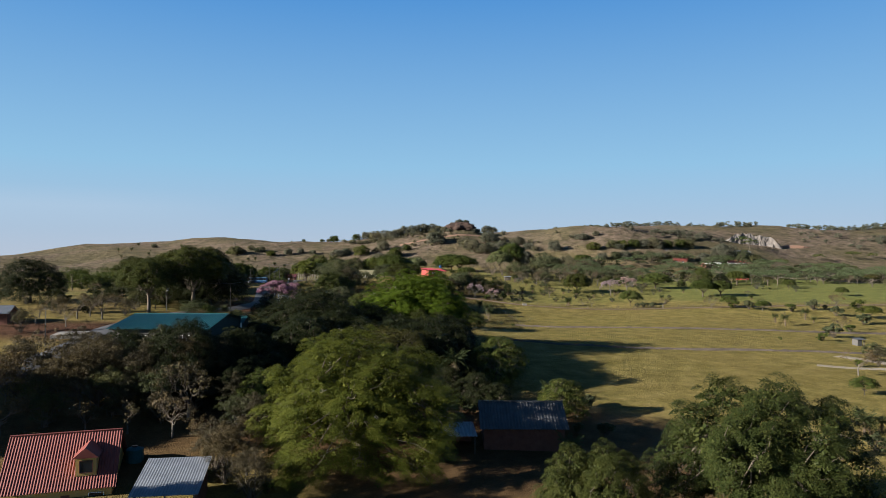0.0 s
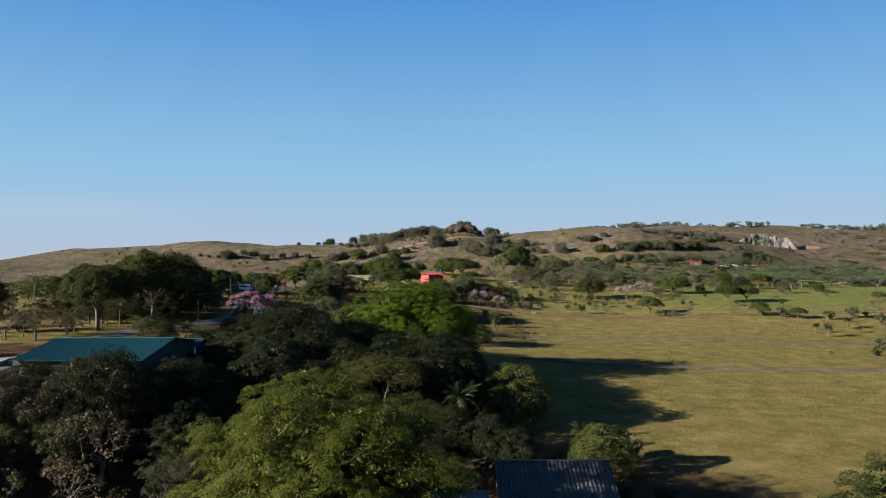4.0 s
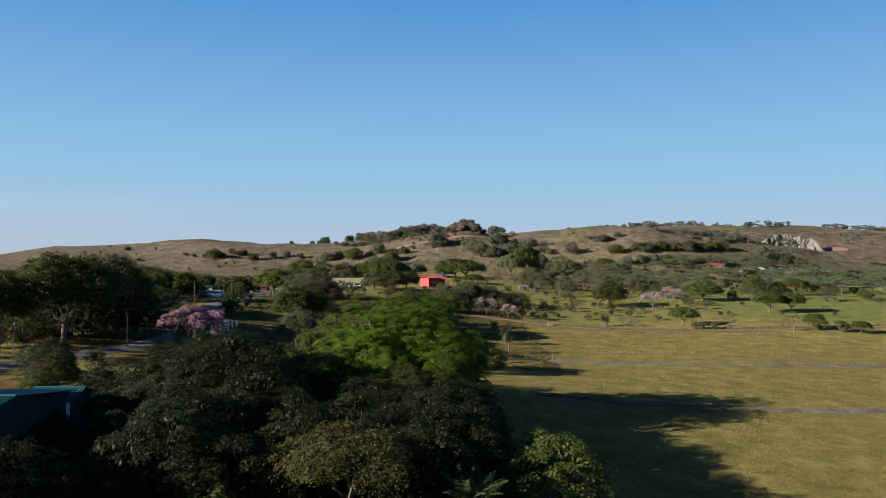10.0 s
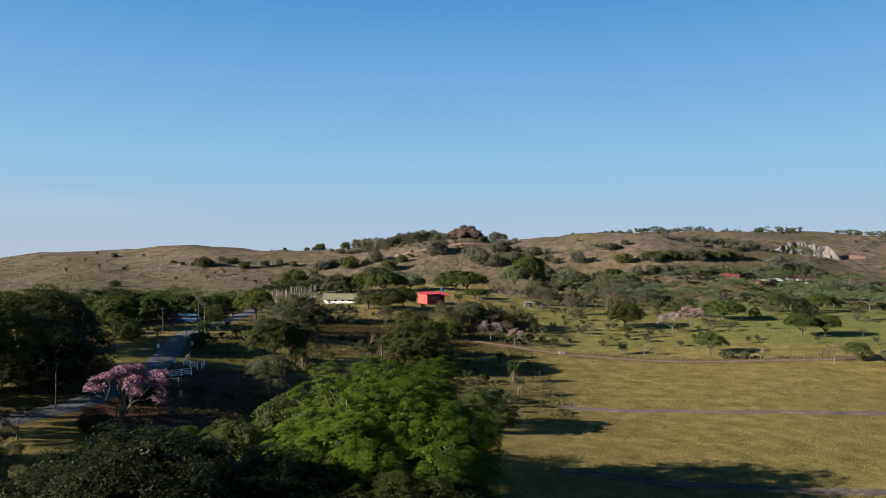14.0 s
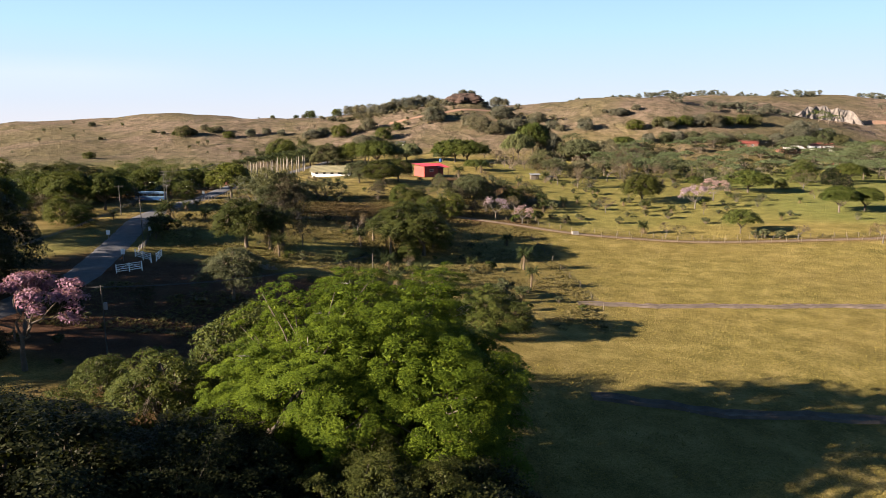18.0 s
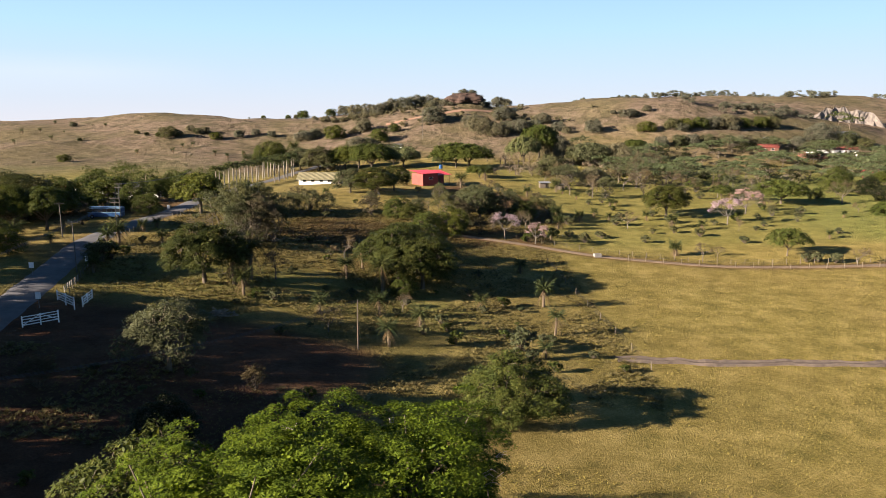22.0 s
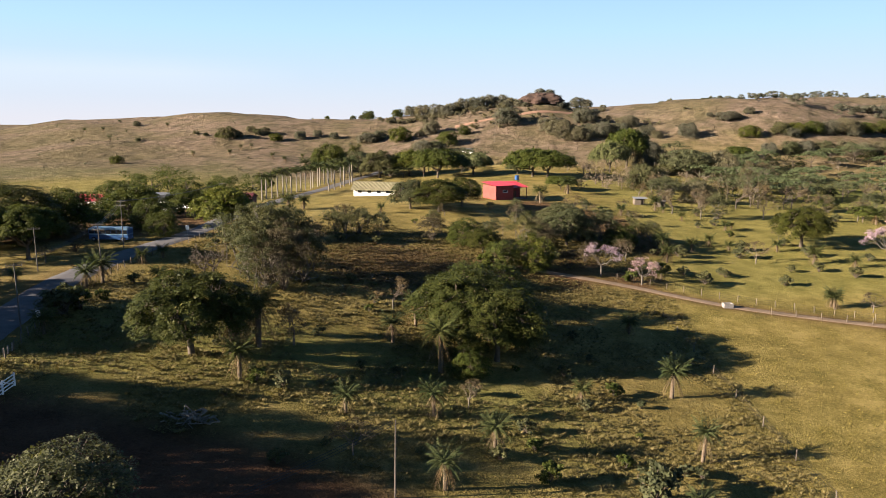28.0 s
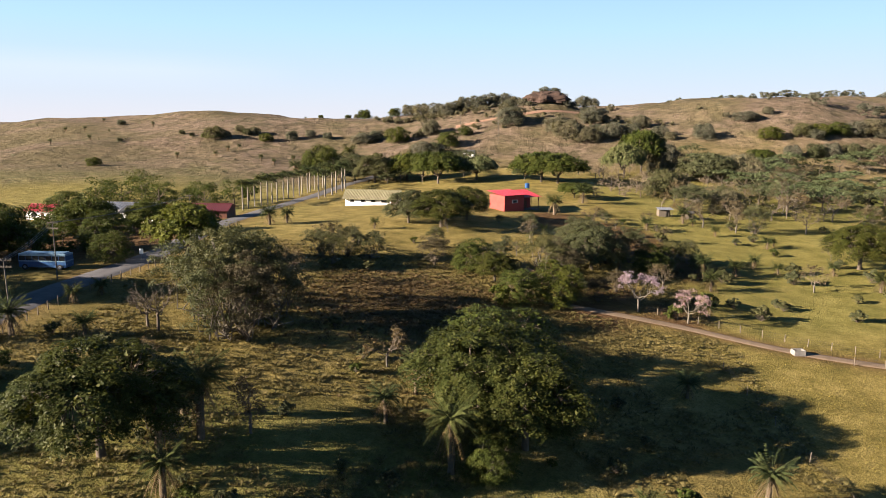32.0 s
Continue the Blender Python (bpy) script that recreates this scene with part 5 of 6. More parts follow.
for hx, hy, hl, hd, hm, hr, lb in ((245, 580, 12, 7, WHITE_WALL, GREY_SHEET, "pale farmhouse with a grey sheet roof below the quarry"), (188, 555, 6, 5, WHITE_WALL, GREY_SHEET, "small white hut among trees"),
                                   (181, 541, 10, 6, BROWN_WALL, RED_TILE, "low brown house with a dull red roof"), (203, 534, 14, 7, BROWN_WALL, WHITE_WALL, "dark open barn under a white roof"), (228, 548, 13, 7, WHITE_WALL, RED_TILE, "white house with a faded red roof"),
                                                                      (202, 477, 7, 5, RED_WALL, RED_SHEET, "small red house among trees"),
                                   (-114, 392, 20, 9, WHITE_WALL, GREY_SHEET, "long white building with a pale metal roof"),
                                   (-134, 387, 10, 7, WHITE_WALL, RED_SHEET, "white house with a dull red roof"), (-90, 384, 17, 9, BROWN_WALL, MAROON, "long brown building with a maroon metal roof"), (-101, 378, 12, 6, WHITE_WALL, BLUE_SHEET, "low shed with a blue-grey metal roof"),
                                   (-101, 156, 9, 6, BROWN_WALL, GREY_SHEET, "low house with a pale blue-grey roof"),
                                   (-28, 560, 5, 4, WHITE_WALL, BLUE_SHEET, "tiny pale hut on the hillside")):
    gable_house("house", hx, hy, RNG.uniform(-15, 15), hl, hd, 2.6, 1.3, hm, hr, lb, [(-hl * 0.25, 0.9, 1.3, 1.0), (hl * 0.2, 0.9, 1.3, 1.0), (0, 0.0, 0.9, 2.0)], 0.5, 1.2)


# --- the yard beside the road
slab = thing("concrete_slab", -77.4, 145.6, ground_z(-77.4, 145.6), 14, "pale bare concrete slab beside the road", "slab", "", "structure")
part("slab_top", [box(-2.9, 2.9, -4.0, 4.0, -0.9, 0.35)], CONCRETE_PALE, slab)
part("step", [box(2.92, 3.5, -1.0, 1.0, -0.9, 0.1)], CONCRETE, slab)


# --- bus
def bus(x, y, turn):
    b = thing("bus", x, y, ground_z(x, y) + 0.02, turn, "blue and pale bus parked beside the road", "bus")
    L, W = 3.9, 1.1
    part("body", [box(-L, L, -W, W, 0.45, 1.35)], BUS_BLUE, b)
    part("stripe", [box(-L - 0.01, L + 0.01, -W - 0.01, W + 0.01, 1.35, 1.55)], BUS_WHITE, b)
    part("window_band", [box(-L + 0.05, L - 0.05, -W + 0.03, W - 0.03, 1.55, 2.3)], PANE, b)
    for i in range(8):
        q = -L + i * (2 * L - 0.1) / 7
        part("pillar", [box(q, q + 0.1, -W, W, 1.55, 2.3)], BUS_BLUE, b)
    part("roof", [box(-L, L, -W, W, 2.3, 2.6), box(-L + 0.4, L - 0.4, -W + 0.25, W - 0.25, 2.6, 2.75)], BUS_WHITE, b)
    for wx in (-2.9, 2.9):
        for s in (-1, 1):
            w = part("wheel", [tube([(wx, s * 0.85, 0.48), (wx, s * 0.86, 0.48), (wx, s * 1.17, 0.48), (wx, s * 1.18, 0.48)], [0.05, 0.48, 0.48, 0.05], 14)], RUBBER, b)
            part("rim", [tube([(wx, s * 1.17, 0.48), (wx, s * 1.2, 0.48), (wx, s * 1.21, 0.48)], [0.26, 0.24, 0.02], 12)], GREY_SHEET, w)
    for s in (-1, 1):
        part("headlight", [box(L, L + 0.04, s * 0.8 - 0.15, s * 0.8 + 0.15, 0.75, 0.95)], BUS_WHITE, b)


bus(-82.3, 310.0, 2)


# --- gates, fences and poles
def gate(ax, ay, bx, by, label):
    z = ground_z(ax, ay)
    L = math.hypot(bx - ax, by - ay)
    g = thing("gate", ax, ay, z, math.degrees(math.atan2(by - ay, bx - ax)), label, "gate", "white gates at the farm entrance")
    for hz in (0.25, 0.6, 0.95, 1.3):
        part("rail", [box(0.08, L - 0.08, -0.03, 0.03, hz - 0.05, hz + 0.05)], WHITE_PAINT, g)
    for px in (0.0, L / 2, L):
        part("upright", [box(px - 0.07, px + 0.07, -0.06, 0.06, -0.3, 1.45)], WHITE_PAINT, g)
    for a, b in ((0, L / 2), (L, L / 2)):
        part("brace", [bar((a, 0, 0.25), (b, 0, 1.3), 0.045)], WHITE_PAINT, g)


gate(-54.6, 228.0, -51.7, 231.0, "white wooden farm gate standing open")
gate(-56.8, 240.3, -52.3, 236.2, "white wooden farm gate with cross braces")
gate(-52.2, 238.2, -53.0, 242.6, "white wooden farm gate leaning along the fence")

_post = joined("post", [tube([(0, 0, -0.4), (0.01, 0, 0.6), (0, 0.01, 1.25)], [0.075, 0.07, 0.06], 6)], POST_WOOD)
_white_post = joined("post", [box(-0.07, 0.07, -0.07, 0.07, -0.3, 1.0)], CONCRETE_PALE)


def fence(pts, step, label, mesh, wires=(0.4, 0.75, 1.1), offset=0.0):
    p = np.array(pts, float)
    s = np.r_[0, np.cumsum(np.hypot(*np.diff(p, axis=0).T))]
    q = np.arange(0, s[-1], step)
    X, Y = np.interp(q, s, p[:, 0]) + offset, np.interp(q, s, p[:, 1])
    Z = ground_height(X, Y)
    f = thing("fence", X[0], Y[0], Z[0], 0, label, "fence")
    for x, y, z in zip(X, Y, Z):
        o = new("post", mesh)
        o.parent = f
        o.matrix_basis = pose(x - X[0], y - Y[0], z - Z[0], RNG.uniform(-4, 4), RNG.uniform(-4, 4), RNG.uniform(0, 90))
    for h in wires:
        part("wire", [tube(np.stack([X - X[0], Y - Y[0], Z - Z[0] + h], 1), np.full(len(X), 0.012), 3)], DARK_METAL, f)


fence([(-57, 244), (-61.5, 258), (-66.2, 276), (-67.8, 294), (-66.2, 312), (-67, 332), (-72, 365)], 2.4, "wooden post and wire fence along the road", _post)
fence([(-58.0, 244.5), (-59.3, 251.0)], 0.9, "row of short white posts by the gate", _white_post, ())
fence([(14, 321), (24, 318), (38, 312.5), (63, 305), (110, 303), (190, 313), (240, 320)], 3.2, "leaning post and wire fence beside the track", _post)
fence([(22, 300), (24, 275), (26, 250), (27, 236)], 8.0, "thin wire fence along the field edge", _post)
fence([(42, 306), (80, 299.5), (140, 299)], 4.0, "old post fence at the top of the field", _post)


def pole(x, y, h, arms, label, lean=0.0, turn=0.0, box_at=None):
    o = thing("utility_pole", x, y, ground_z(x, y), turn, label, "utility pole")
    part("shaft", [tube([(0, 0, -0.5), (lean * 0.5, 0, h / 2), (lean, 0, h)], [0.10, 0.08, 0.06], 8)], CONCRETE if arms else BARK_POLE, o)
    for i in range(arms):
        a = part("crossarm", [box(lean - 0.9, lean + 0.9, -0.045, 0.045, h - 0.32 - i * 0.8, h - 0.23 - i * 0.8)], POST_WOOD, o)
        for k in (-0.85, -0.3, 0.3, 0.85):
            part("insulator", [tube([(lean + k, 0, h - 0.23 - i * 0.8), (lean + k, 0, h - 0.05 - i * 0.8)], [0.045, 0.03], 6)], CONCRETE, a)
    if box_at:
        part("transformer", [tube([(0.3, 0, box_at), (0.3, 0, box_at + 0.02), (0.3, 0, box_at + 0.8), (0.3, 0, box_at + 0.82)], [0.02, 0.22, 0.22, 0.02], 10)], GREY_SHEET, o)
    return o


def cable(a, b, sag, n=3, gap=0.35):
    a, b = np.array(a, float), np.array(b, float)
    t = np.linspace(0, 1, 14)
    side = np.array([-(b - a)[1], (b - a)[0], 0]) / np.linalg.norm((b - a)[:2])
    for k in range(n):
        p = a + (b - a) * t[:, None] + side * gap * (k - (n - 1) / 2)
        p[:, 2] -= sag * 4 * t * (1 - t)
        me = joined("power_cable", [tube(p, np.full(14, 0.022), 3)], DARK_METAL)
        tagged(new("power_cable", me), "thin dark power cable between poles", "cable", "power cables", "structure")


BARK_POLE = plain("weathered_pole_wood", (0.035, 0.03, 0.026), (0.075, 0.066, 0.058), 4.0, 0.9)
POLES = [(-39.5, 192.5, 8.0, 0), (-13.5, 234.5, 7.0, 0), (-62.0, 256, 8.5, 1), (-65.5, 279, 9.0, 2), (-75.5, 302.5, 9.0, 2), (-78, 282, 7.0, 1), (-72, 182, 8.5, 2), (-60, 197, 7.5, 1), (-77, 135.4, 7.5, 1), (-74, 345, 9, 1), (-34.6, 588, 16, 1), (-14, 584, 17, 1)]
for n, (px, py, ph, pa) in enumerate(POLES):
    pole(px, py, ph, pa, "grey concrete power pole with a wooden crossarm" if pa else "thin weathered wooden power pole", RNG.uniform(-0.15, 0.15), RNG.uniform(-20, 40), 5.2 if n in (0, 6) else None)


def top(n):
    x, y, h, a = POLES[n]
    return (x, y, ground_z(x, y) + h - 0.2)


cable(top(0), top(1), 1.2)
cable(top(0), top(7), 0.6)
cable(top(7), top(2), 0.9)
cable(top(2), top(3), 0.4)
cable(top(3), top(4), 0.4)
cable(top(4), top(9), 0.6)
cable(top(6), top(7), 0.5)
_sign = joined("board", [box(-0.35, 0.35, -0.02, 0.02, 1.3, 2.2)], WHITE_PAINT)
for sx, sy in ((-67.0, 252.0), (-61.5, 258.5), (-70.5, 318), (-57.0, 236.0)):
    s = thing("road_sign", sx, sy, ground_z(sx, sy), RNG.uniform(-15, 15), "small white road sign on a thin post", "sign")
    part("post", [bar((0, 0.05, -0.3), (0, 0.05, 2.2), 0.035, 5)], GREY_SHEET, s)
    b = new("board", _sign)
    b.parent = s

# ---------------------------------------------------------------- the royal palms along the lane
for i in range(17):
    plant("royal%d" % (i % 2), -86.5 + 0.18 * i + RNG.uniform(-0.4, 0.4), 406 + 5.0 * i + RNG.uniform(-0.6, 0.6), RNG.uniform(0.7, 0.85))
for i in range(6):
    plant("royal%d" % (i % 2), -72.5 + RNG.uniform(-0.5, 0.5), 440 + 8 * i, RNG.uniform(0.8, 0.95))


# ---------------------------------------------------------------- scattered woods
def scatter(kinds, n, x0, x1, y0, y1, lo, hi, seed, keep=lambda x, y: True, apart=4.0):
    rng = np.random.default_rng(seed)
    got, tries = [], 0
    while len(got) < n and tries < n * 40:
        tries += 1
        x, y = rng.uniform(x0, x1), rng.uniform(y0, y1)
        if not keep(x, y) or any((x - a) ** 2 + (y - b) ** 2 < apart**2 for a, b in got):
            continue
        got.append((x, y))
        plant(kinds[rng.integers(len(kinds))], x, y, rng.uniform(lo, hi))


def off_road(x, y):
    return float(near_line(np.array(x), np.array(y), ROAD)) > 6


VALLEY = ("flat0", "flat1", "flat2", "round_mid0", "round_mid1", "bare0", "bare1", "olive_bush0", "olive_bush1", "olive_flat", "rain_mid", "round_dark1")
DARKS = ("round_dark0", "round_dark1", "round_dark2", "round_mid1", "rain_dark")
THIN = ("bare0", "bare1", "bare2", "olive_bush0", "olive_bush1", "olive_bush0")
# trees across the valley floor to the right, and below the far hill
scatter(VALLEY, 14, 90, 260, 385, 430, 0.5, 0.95, 2, apart=14)
scatter(THIN + ("palm0",), 26, 30, 180, 318, 420, 0.3, 0.6, 4, apart=7)
scatter(("bush0", "bush1", "palm0", "bush2", "palm0", "bush1"), 44, 26, 112, 322, 402, 0.6, 1.2, 81, apart=6)
scatter(("bare0", "bare1", "olive_bush0", "bare2"), 22, 38, 118, 392, 445, 0.8, 1.3, 82, apart=7)
# around and behind the red house
scatter(THIN + ("bush0", "bush1"), 30, -30, 30, 335, 400, 0.35, 0.8, 6, lambda x, y: not (-16 < x < 12 and y > 380), 5)
# the dark grove left of the road
scatter(("palm1", "olive_bush0", "round_mid0"), 8, -120, -76, 196, 236, 0.5, 0.8, 9, lambda x, y: off_road(x, y), 7)
scatter(("olive_bush0", "bare0", "scrub", "olive_bush1", "bare1", "bush0"), 30, -125, -74, 168, 262, 0.4, 0.75, 41, lambda x, y: off_road(x, y), 5)
# the scrub slope and the dark wood of the start
scatter(("bare0", "scrub", "bare1", "olive_bush0", "bare2", "scrub"), 24, -68, -38, 104, 119, 1.0, 1.4, 24, lambda x, y: True, 4.2)
scatter(("scrub", "bare1", "olive_bush0", "bare2"), 24, -84, -30, 92, 112, 0.6, 0.95, 10, lambda x, y: off_road(x, y) and not (-57 < x < -36 and y < 97), 5)
scatter(("bare0", "bare1", "bare2", "scrub"), 16, -100, -56, 142, 185, 0.5, 0.8, 11, lambda x, y: off_road(x, y), 7)
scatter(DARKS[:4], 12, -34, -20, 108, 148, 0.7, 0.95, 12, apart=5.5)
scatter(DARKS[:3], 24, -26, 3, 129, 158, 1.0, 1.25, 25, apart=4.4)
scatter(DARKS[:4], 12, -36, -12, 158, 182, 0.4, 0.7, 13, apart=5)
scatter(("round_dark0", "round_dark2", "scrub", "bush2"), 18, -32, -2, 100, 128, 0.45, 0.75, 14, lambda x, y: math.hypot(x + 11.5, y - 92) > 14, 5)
scatter(("scrub", "scrub", "bare1"), 4, -30, -24, 84, 92, 0.75, 0.95, 15, apart=3)
scatter(("bush2", "palm0", "bush0", "bush2"), 12, 3, 26, 95, 128, 0.5, 1.0, 16, lambda x, y: not (4 < x < 19 and 97 < y < 113), 4)
scatter(("olive_bush0", "round_dark0", "round_mid1", "olive_bush1", "round_dark2"), 18, -60, -32, 146, 176, 0.42, 0.62, 31, lambda x, y: off_road(x, y), 5)
scatter(("bush2", "bush0", "scrub"), 10, -32, -18, 68, 86, 0.45, 0.8, 33, lambda x, y: not (-36 < x < -25 and 72 < y < 85), 2.5)
# dark undergrowth beside the barn, added to shade the ground
scatter(("round_dark0", "round_dark2", "bush2"), 9, -3, 9, 114, 132, 0.5, 0.8, 71, apart=3.5)
# scrub below the red house
scatter(("bush0", "bush2", "bush1", "bush2", "olive_bush0", "palm0"), 24, 0, 34, 328, 394, 0.4, 0.8, 34, lambda x, y: not (math.hypot(x - 17, y - 325) < 5 or (x < 9 and y > 384)), 4)
# scrub on the knoll
scatter(("bush0", "bush1", "bush2", "palm0", "bush1"), 34, -34, 22, 236, 300, 0.35, 0.85, 17, apart=4)
scatter(("bush2", "bush0", "bare1"), 18, -66, -30, 250, 330, 0.4, 0.9, 18, lambda x, y: off_road(x, y), 5)
scatter(("bush0", "bush2"), 8, 0, 24, 222, 256, 0.3, 0.7, 19, apart=5)
scatter(("bush2", "bush0", "bush1", "scrub", "round_dark1"), 26, -54, -14, 186, 218, 0.3, 0.55, 26, lambda x, y: off_road(x, y), 4)
scatter(("bare0", "scrub", "olive_bush0", "palm1", "round_mid0", "bare1"), 16, -108, -79, 244, 300, 0.5, 0.85, 27, lambda x, y: off_road(x, y), 6)


def far_trees(name, label, spots, size, material, seed, shape="round", leaf=0.55, clumps=15, count=22):
    """Distant trees joined into one thing: stems, boughs and many leaves."""
    rng = np.random.default_rng(seed)
    cs, rs, stems = [], [], []
    for x, y in spots:
        h, z = size * rng.uniform(0.6, 1.35), ground_z(x, y)
        flat = shape == "flat"
        stems.append(tube([(x, y, z - 0.6), (x, y, z + h * 0.3), (x, y, z + h * 0.6)], [h * 0.028, h * 0.02, h * 0.012], 4))
        for i in range(clumps):
            if flat:
                r, b = math.sqrt((i + 0.5) / clumps), i * 2.4 + x
                c = np.array([x, y, z]) + h * np.array([math.cos(b) * r * 0.8, math.sin(b) * r * 0.8, 0.86 - 0.26 * r**2 + rng.normal(0, 0.05)])
            else:
                c = np.array([x, y, z + h * 0.45]) + ball(1, rng)[0] * np.array([0.52, 0.52, 0.42]) * h * rng.uniform(0.6, 1.0)
            cs.append(c)
            rs.append(h * rng.uniform(0.17, 0.27))
            if i % 3 == 0:
                stems.append(tube([(x, y, z + h * 0.3), c], [h * 0.015, 0.03], 3))
    lv = clump_leaves(np.array(cs), np.array(rs), 0.4 if shape == "flat" else 0.65, count, leaf, rng, 0.45)
    tagged(new(name, joined(name, [lv], material)), label, "woods", kind="stuff")
    tagged(new("far_trunks", joined("far_trunks", stems, BARK)), "thin grey trunks of the distant trees", "woods", kind="stuff")


def spots(n, x0, x1, y0, y1, seed, apart=6.0, keep=lambda x, y: True):
    rng, got = np.random.default_rng(seed), []
    for _ in range(n * 30):
        x, y = rng.uniform(x0, x1), rng.uniform(y0, y1)
        if len(got) < n and keep(x, y) and all((x - a) ** 2 + (y - b) ** 2 > apart**2 for a, b in got):
            got.append((x, y))
    return got


_r = np.random.default_rng(31)
ridge = [(x + _r.normal(0, 3), 775 + 18 * math.sin(x * 0.01) + _r.normal(0, 9)) for x in np.arange(120, 640, 2.0) if math.sin(x * 0.031) + math.sin(x * 0.083) > -1.25]
far_trees("ridge_trees", "line of dark trees along the far ridge", ridge, 5.0, LEAF_HAZED, 32, "round", 0.6, 12, 22)
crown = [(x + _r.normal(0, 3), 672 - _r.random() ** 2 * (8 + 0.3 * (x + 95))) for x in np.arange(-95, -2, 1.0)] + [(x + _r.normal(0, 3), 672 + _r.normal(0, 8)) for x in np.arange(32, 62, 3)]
far_trees("hilltop_trees", "dark trees round the rocky hilltop", crown, 3.2, LEAF_HAZED, 33, "round", 0.4, 14, 26)
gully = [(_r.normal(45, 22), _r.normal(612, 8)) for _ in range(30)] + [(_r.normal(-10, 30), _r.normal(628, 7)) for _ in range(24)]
far_trees("gully_trees", "grey scrub in the gullies below the hilltop", gully, 3.2, LEAF_HAZED, 36, "round", 0.45, 12, 26)
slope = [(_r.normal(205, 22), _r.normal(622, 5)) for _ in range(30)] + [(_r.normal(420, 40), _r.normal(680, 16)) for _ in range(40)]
far_trees("slope_trees", "grey-green scrub woods on the far slope", slope, 5.0, LEAF_HAZED, 35, "round", 0.45, 14, 28)


def woods(x, y):
    return y > 432 + 10 * math.sin(x * 0.05) - 14 * math.sin(x * 0.021 + 2)


far_trees("valley_flat_trees", "flat-topped green trees across the valley floor", spots(120, 75, 330, 432, 540, 61, 7, woods), 7.6, LEAF_HAZED_GREEN, 62, "flat", 0.42, 20, 34)
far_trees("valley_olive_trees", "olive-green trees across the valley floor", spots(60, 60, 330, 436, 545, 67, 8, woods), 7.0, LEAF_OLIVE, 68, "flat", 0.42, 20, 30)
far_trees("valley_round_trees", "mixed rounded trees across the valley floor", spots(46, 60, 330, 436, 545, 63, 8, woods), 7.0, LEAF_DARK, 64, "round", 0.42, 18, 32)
far_trees("valley_dry_trees", "half-bare grey trees across the valley floor", spots(60, 45, 320, 418, 545, 65, 7.5), 6.5, LEAF_HAZED_DRY, 66, "round", 0.3, 13, 12)
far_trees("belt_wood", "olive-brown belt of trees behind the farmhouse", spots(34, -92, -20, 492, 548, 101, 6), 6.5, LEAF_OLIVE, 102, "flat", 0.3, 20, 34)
far_trees("lower_wood", "grey half-bare trees behind the red house", spots(26, 20, 75, 440, 520, 103, 7), 6.0, LEAF_HAZED_DRY, 104, "round", 0.28, 16, 18)
far_trees("east_trees", "scattered trees in the far pasture", spots(46, 260, 560, 360, 640, 69, 14), 7.0, LEAF_MID, 70, "flat", 0.45, 18, 26)
far_trees("roadside_thicket", "dense dark thicket behind the road", spots(50, -130, -85, 317, 376, 90, 4.5, off_road), 4.2, LEAF_MID, 91, "round", 0.26, 16, 46)
far_trees("roadside_grove", "tall dark trees round the roadside buildings", spots(40, -165, -98, 288, 345, 92, 7.0, lambda x, y: off_road(x, y) and not (-130 < x < -104 and y > 318)) + spots(12, -150, -96, 408, 440, 93, 8, off_road), 9.0, LEAF_MID, 94, "round", 0.36, 22, 46)
far_trees("road_understorey", "low dark trees under the roadside crowns", spots(20, -104, -64, 172, 232, 95, 6, off_road), 6.0, LEAF_DARK, 96, "round", 0.22, 22, 80)
far_trees("hillside_bushes", "low dark bushes dotted over the dry hillside", spots(22, -400, -100, 520, 740, 75, 14), 1.5, LEAF_HAZED, 76, "round", 0.3, 10, 16)


DRY_WOOD = plain("bleached_wood", (0.093, 0.0806, 0.0682), (0.1736, 0.155, 0.1302), 3.0, 0.9)


# ---------------------------------------------------------------- rock, quarry and stones
def crag(name, x, y, w, d, h, material, label, seed, kind="structure", turn=0):
    """A rough lump of rock that grows out of the ground."""
    nu, nv = 48, 20
    u = np.linspace(0, 2 * np.pi, nu, endpoint=False)
    v = np.linspace(0, 1, nv)
    U, V = np.meshgrid(u, v)
    prof = np.cos(V * np.pi / 2) ** 0.55
    X, Y, Z = np.cos(U) * prof * w / 2, np.sin(U) * prof * d / 2, V**0.8 * h * 2 - h
    P = np.stack([X, Y, Z], -1).reshape(-1, 3)
    for i, p in enumerate(P):
        n = noise.fractal(Vector((p[0], p[1], p[2] * 1.5)) * (4.5 / w) + Vector((seed, 0, 0)), 1.0, 2.0, 4)
        P[i] = p * (1 + 0.28 * n)
    i, j = np.meshgrid(np.arange(nv - 1), np.arange(nu), indexing="ij")
    k = (j + 1) % nu
    f = np.stack([i * nu + j, i * nu + k, (i + 1) * nu + k, (i + 1) * nu + j], -1).reshape(-1, 4)
    ob = new(name, joined(name, [(P, f)], material))
    ob.matrix_basis = pose(x, y, ground_z(x, y), 0, 0, turn)
    return tagged(ob, label, name.replace("_", " "), kind=kind)


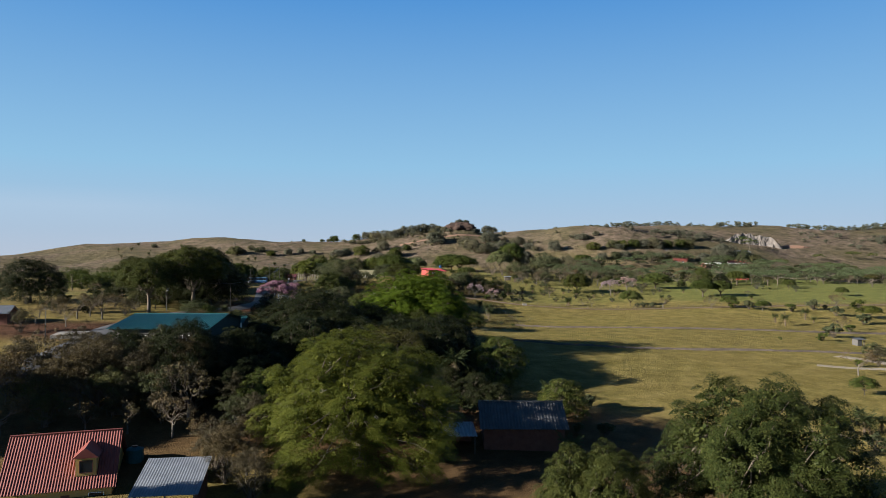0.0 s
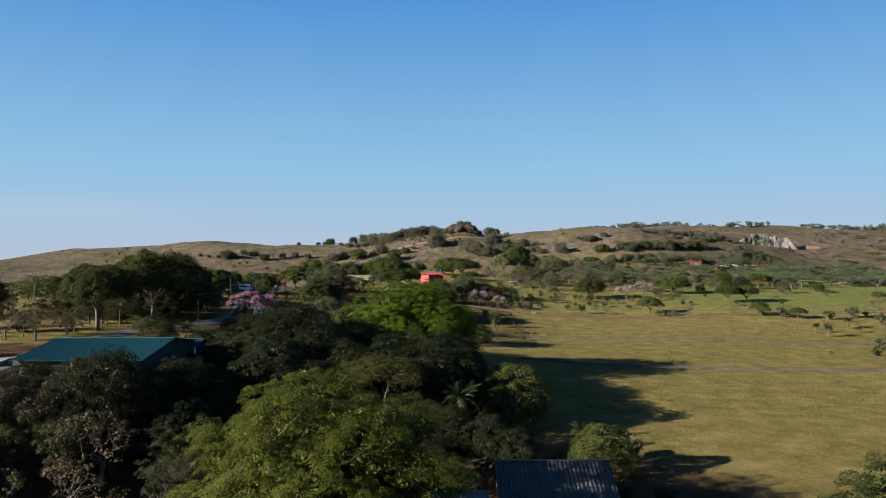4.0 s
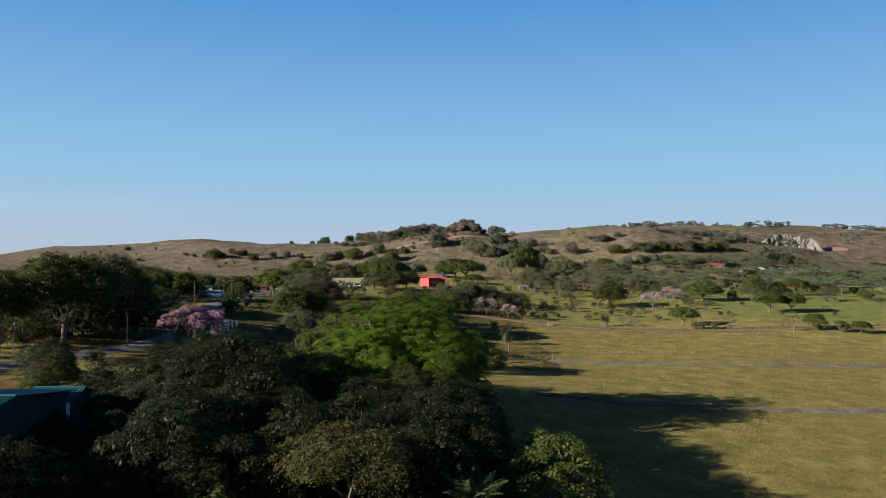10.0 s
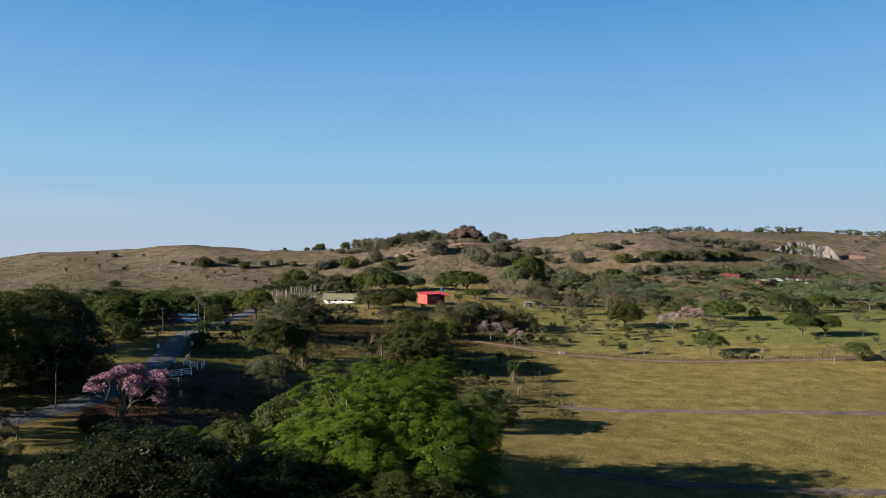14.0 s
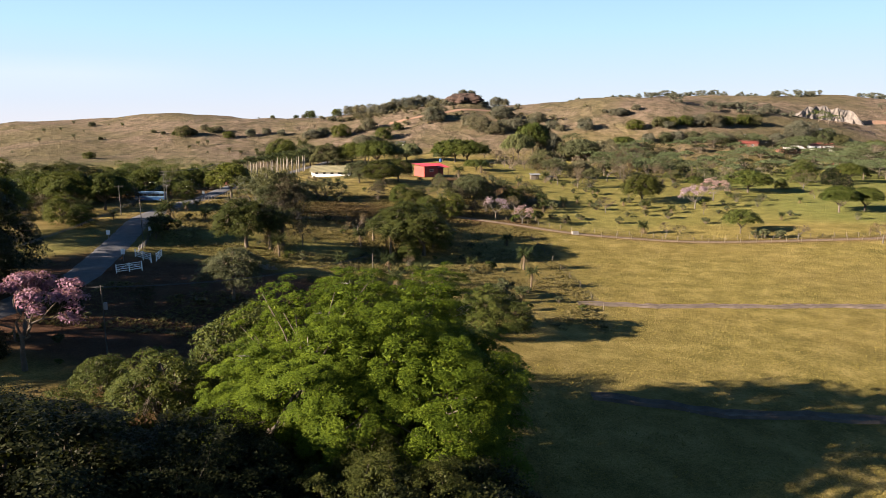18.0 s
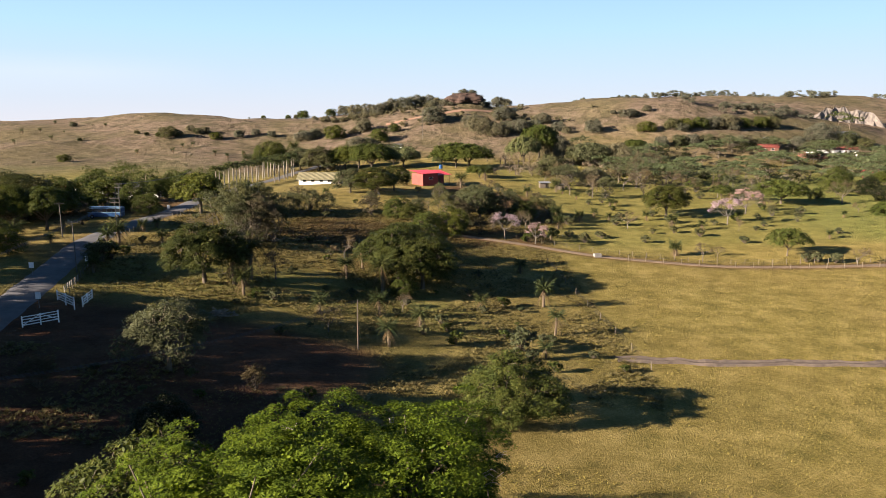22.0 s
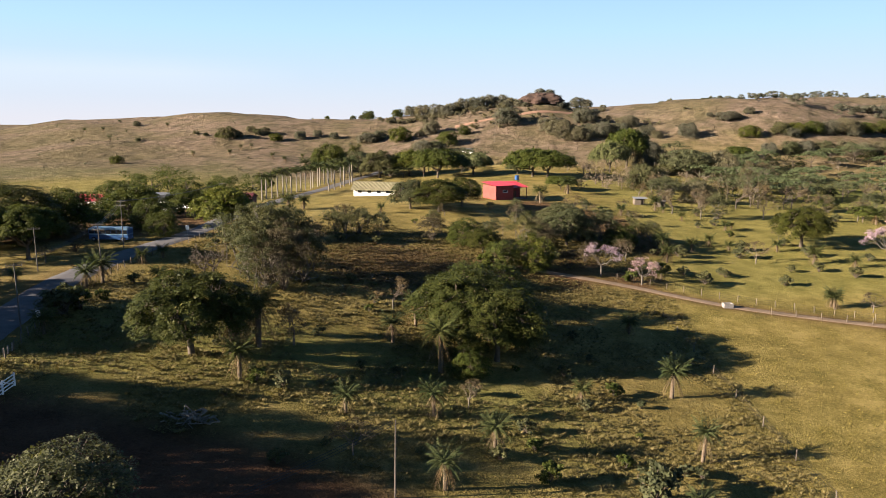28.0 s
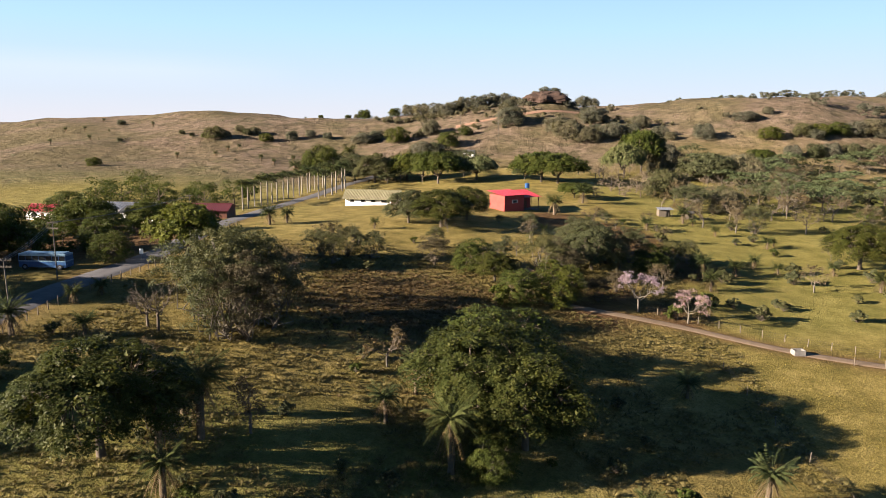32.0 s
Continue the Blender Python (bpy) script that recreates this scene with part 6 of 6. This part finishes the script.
crag("rock_outcrop", 14, 658, 29, 17, 3.9, ROCK_RED, "red-brown rocky knob on the hilltop", 1)
for kx, ky, kw in ((0, 655, 8.0), (4, 650, 5.5), (27, 654, 7.0), (31, 658, 6.0), (-8, 658, 9.0), (38, 652, 6.0), (8, 664, 7.0), (14, 667, 8.0), (20, 666, 7.5), (25, 663, 6.0)):
    plant("far_round_grey", kx, ky, kw / 10)
strip("farm_lane", [(215, 506), (229, 513), (241, 530), (257, 541), (300, 552)], 3.5, SAND, "pale dirt lane between far pastures", 0.15)
strip("farm_lane", [(229, 513), (234, 503), (262, 470), (300, 430)], 3.5, SAND, "pale dirt lane between far pastures", 0.15)
strip("hill_track", [(-40, 628), (-20, 630), (-1, 634), (18, 641), (36, 650)], 4.0, CLAY, "bare reddish dirt cutting below the hilltop", 0.3)


def quarry(x0, y0, w, h):
    """A jagged cut face that stands out of the slope, with a pale floor before it."""
    nu, nv = 70, 16
    P = []
    for v in np.linspace(0, 1, nv):
        for u in np.linspace(-1, 1, nu):
            x = x0 + u * w / 2
            yb = y0 + 7 * (1 - u * u) + 2.5 * noise.noise(Vector((u * 5, 3, 1)))
            base = ground_z(x, yb) - 1.5
            tall = h * (1 - abs(u) ** 3) * (0.8 + 0.35 * noise.noise(Vector((u * 4, 0, 7)))) + 1.5
            jag = noise.fractal(Vector((u * 4.5, v * 1.3, 2)), 1.0, 2.1, 4)
            P.append((x, yb + 3.5 * v + 2.2 * jag, base + tall * v))
    for u in np.linspace(-1, 1, nu):
        x, y = x0 + u * w / 2, y0 + 7 * (1 - u * u) + 16
        P.append((x, y, ground_z(x, y) - 1.0))
    i, j = np.meshgrid(np.arange(nv), np.arange(nu - 1), indexing="ij")
    f = np.stack([i * nu + j, i * nu + j + 1, (i + 1) * nu + j + 1, (i + 1) * nu + j], -1).reshape(-1, 4)
    tagged(new("quarry_face", joined("quarry_face", [(np.array(P), f)], ROCK_PALE)), "pale jagged cut rock face of a quarry", "quarry", kind="structure")


quarry(282, 634, 52, 12.5)
crag("quarry_spoil", 320, 650, 40, 8, 2.0, CLAY, "pale spoil bank beside the quarry", 9)
crag("clay_bank", -3.2, 332, 10, 6, 1.7, CLAY, "bare pinkish clay bank in the scrub", 13)
pile = new("brush_pile", None)
pile.matrix_basis = pose(-34.5, 241.5, ground_z(-34.5, 241.5))
tagged(pile, "heap of pale dead branches and roots", "brush pile")
for i in range(34):
    a, r = RNG.uniform(0, 6.28), RNG.uniform(0, 1.6)
    q = np.array([math.cos(a) * r * 1.5, math.sin(a) * r, RNG.uniform(0.05, 0.6)])
    d = ball(1, RNG)[0] * np.array([1.6, 1.2, 0.5])
    k = RNG.uniform(0.05, 0.14)
    part("log", [limb(q - d * 0.9, q + d * 0.9, k, k * 0.4, RNG, 0.25, 4)], DRY_WOOD, pile)


# ---------------------------------------------------------------- grass
def grass(name, label, spots, size, material, seed, blades=5):
    """Tufts of narrow blades joined into one thing."""
    rng = np.random.default_rng(seed)
    n = len(spots)
    base = np.repeat(np.c_[spots, ground_height(spots[:, 0], spots[:, 1]) - 0.04], blades, 0)
    a = rng.uniform(0, 6.28, n * blades)
    h = np.repeat(size * rng.uniform(0.5, 1.3, n), blades) * rng.uniform(0.7, 1.1, n * blades)
    out = np.stack([np.cos(a), np.sin(a), 0 * a], 1)
    side = np.stack([-np.sin(a), np.cos(a), 0 * a], 1) * (h * 0.11)[:, None]
    root = base + out * (h * 0.18)[:, None]
    mid = root + out * (h * 0.45)[:, None] + np.array([0, 0, 1]) * (h * 0.55)[:, None]
    tip = root + out * (h * 1.0)[:, None] + np.array([0, 0, 1]) * (h * 0.7)[:, None]
    v = np.stack([root, mid + side, tip, mid - side], 1).reshape(-1, 3)
    me = joined(name, [(v, np.arange(len(v)).reshape(-1, 4))], material)
    return tagged(new(name, me), label, "grass", kind="stuff")


_g = np.random.default_rng(51)
fx, fy = 2 + 188 * _g.random(64000) ** 1.35, 312 - 190 * _g.random(64000)
ok = (fx > np.where(fy < 205, 3, 22 + 6 * np.sin(fy * 0.1))) & (near_line(fx, fy, TRACK) > 2.5) & (near_line(fx, fy, DITCHES[0]) > 1.2) & (near_line(fx, fy, DITCHES[1]) > 1.2)
ok &= _g.random(64000) < 1.15 - np.clip((fx - 90) / 90, 0, 1)
grass("pasture_grass", "short yellow-green pasture grass", np.stack([fx, fy], 1)[ok], 0.26, GRASS_BLADE, 52, 5)
kx, ky = _g.uniform(-66, 26, 62000), _g.uniform(200, 345, 62000)
ok = (near_line(kx, ky, ROAD) > 5) & (near_line(kx, ky, DRIVE) > 10 + 2 * np.sin(kx * 0.4) + 1.5 * np.sin(ky * 0.7)) & (near_line(kx, ky, TRACK) > 3) & ((kx < -4) | (ky > 224 + 3 * np.sin(kx)))
grass("rough_grass", "tall dry tussock grass on the knoll", np.stack([kx, ky], 1)[ok], 0.22, GRASS_TALL, 53, 5)
pick = np.stack([kx, ky], 1)[ok][:21000]
grass("tussock_grass", "scattered taller dry tussocks on the knoll", pick[(np.sin(pick[:, 0] * 0.3) + np.sin(pick[:, 1] * 0.23)) > -0.5], 0.45, GRASS_TALL, 55, 12)
bx, by = _g.normal(-23, 9, 5200), _g.normal(309, 8, 5200)
grass("brown_tussocks", "dry red-brown tussock grass on the upper knoll", np.stack([bx, by], 1)[near_line(bx, by, ROAD) > 6], 0.5, GRASS_BROWN, 56, 12)
vx, vy = _g.uniform(20, 200, 16000), _g.uniform(320, 430, 16000)
grass("meadow_grass", "patchy green meadow grass beyond the track", np.stack([vx, vy], 1), 0.3, GRASS_BLADE, 54, 3)
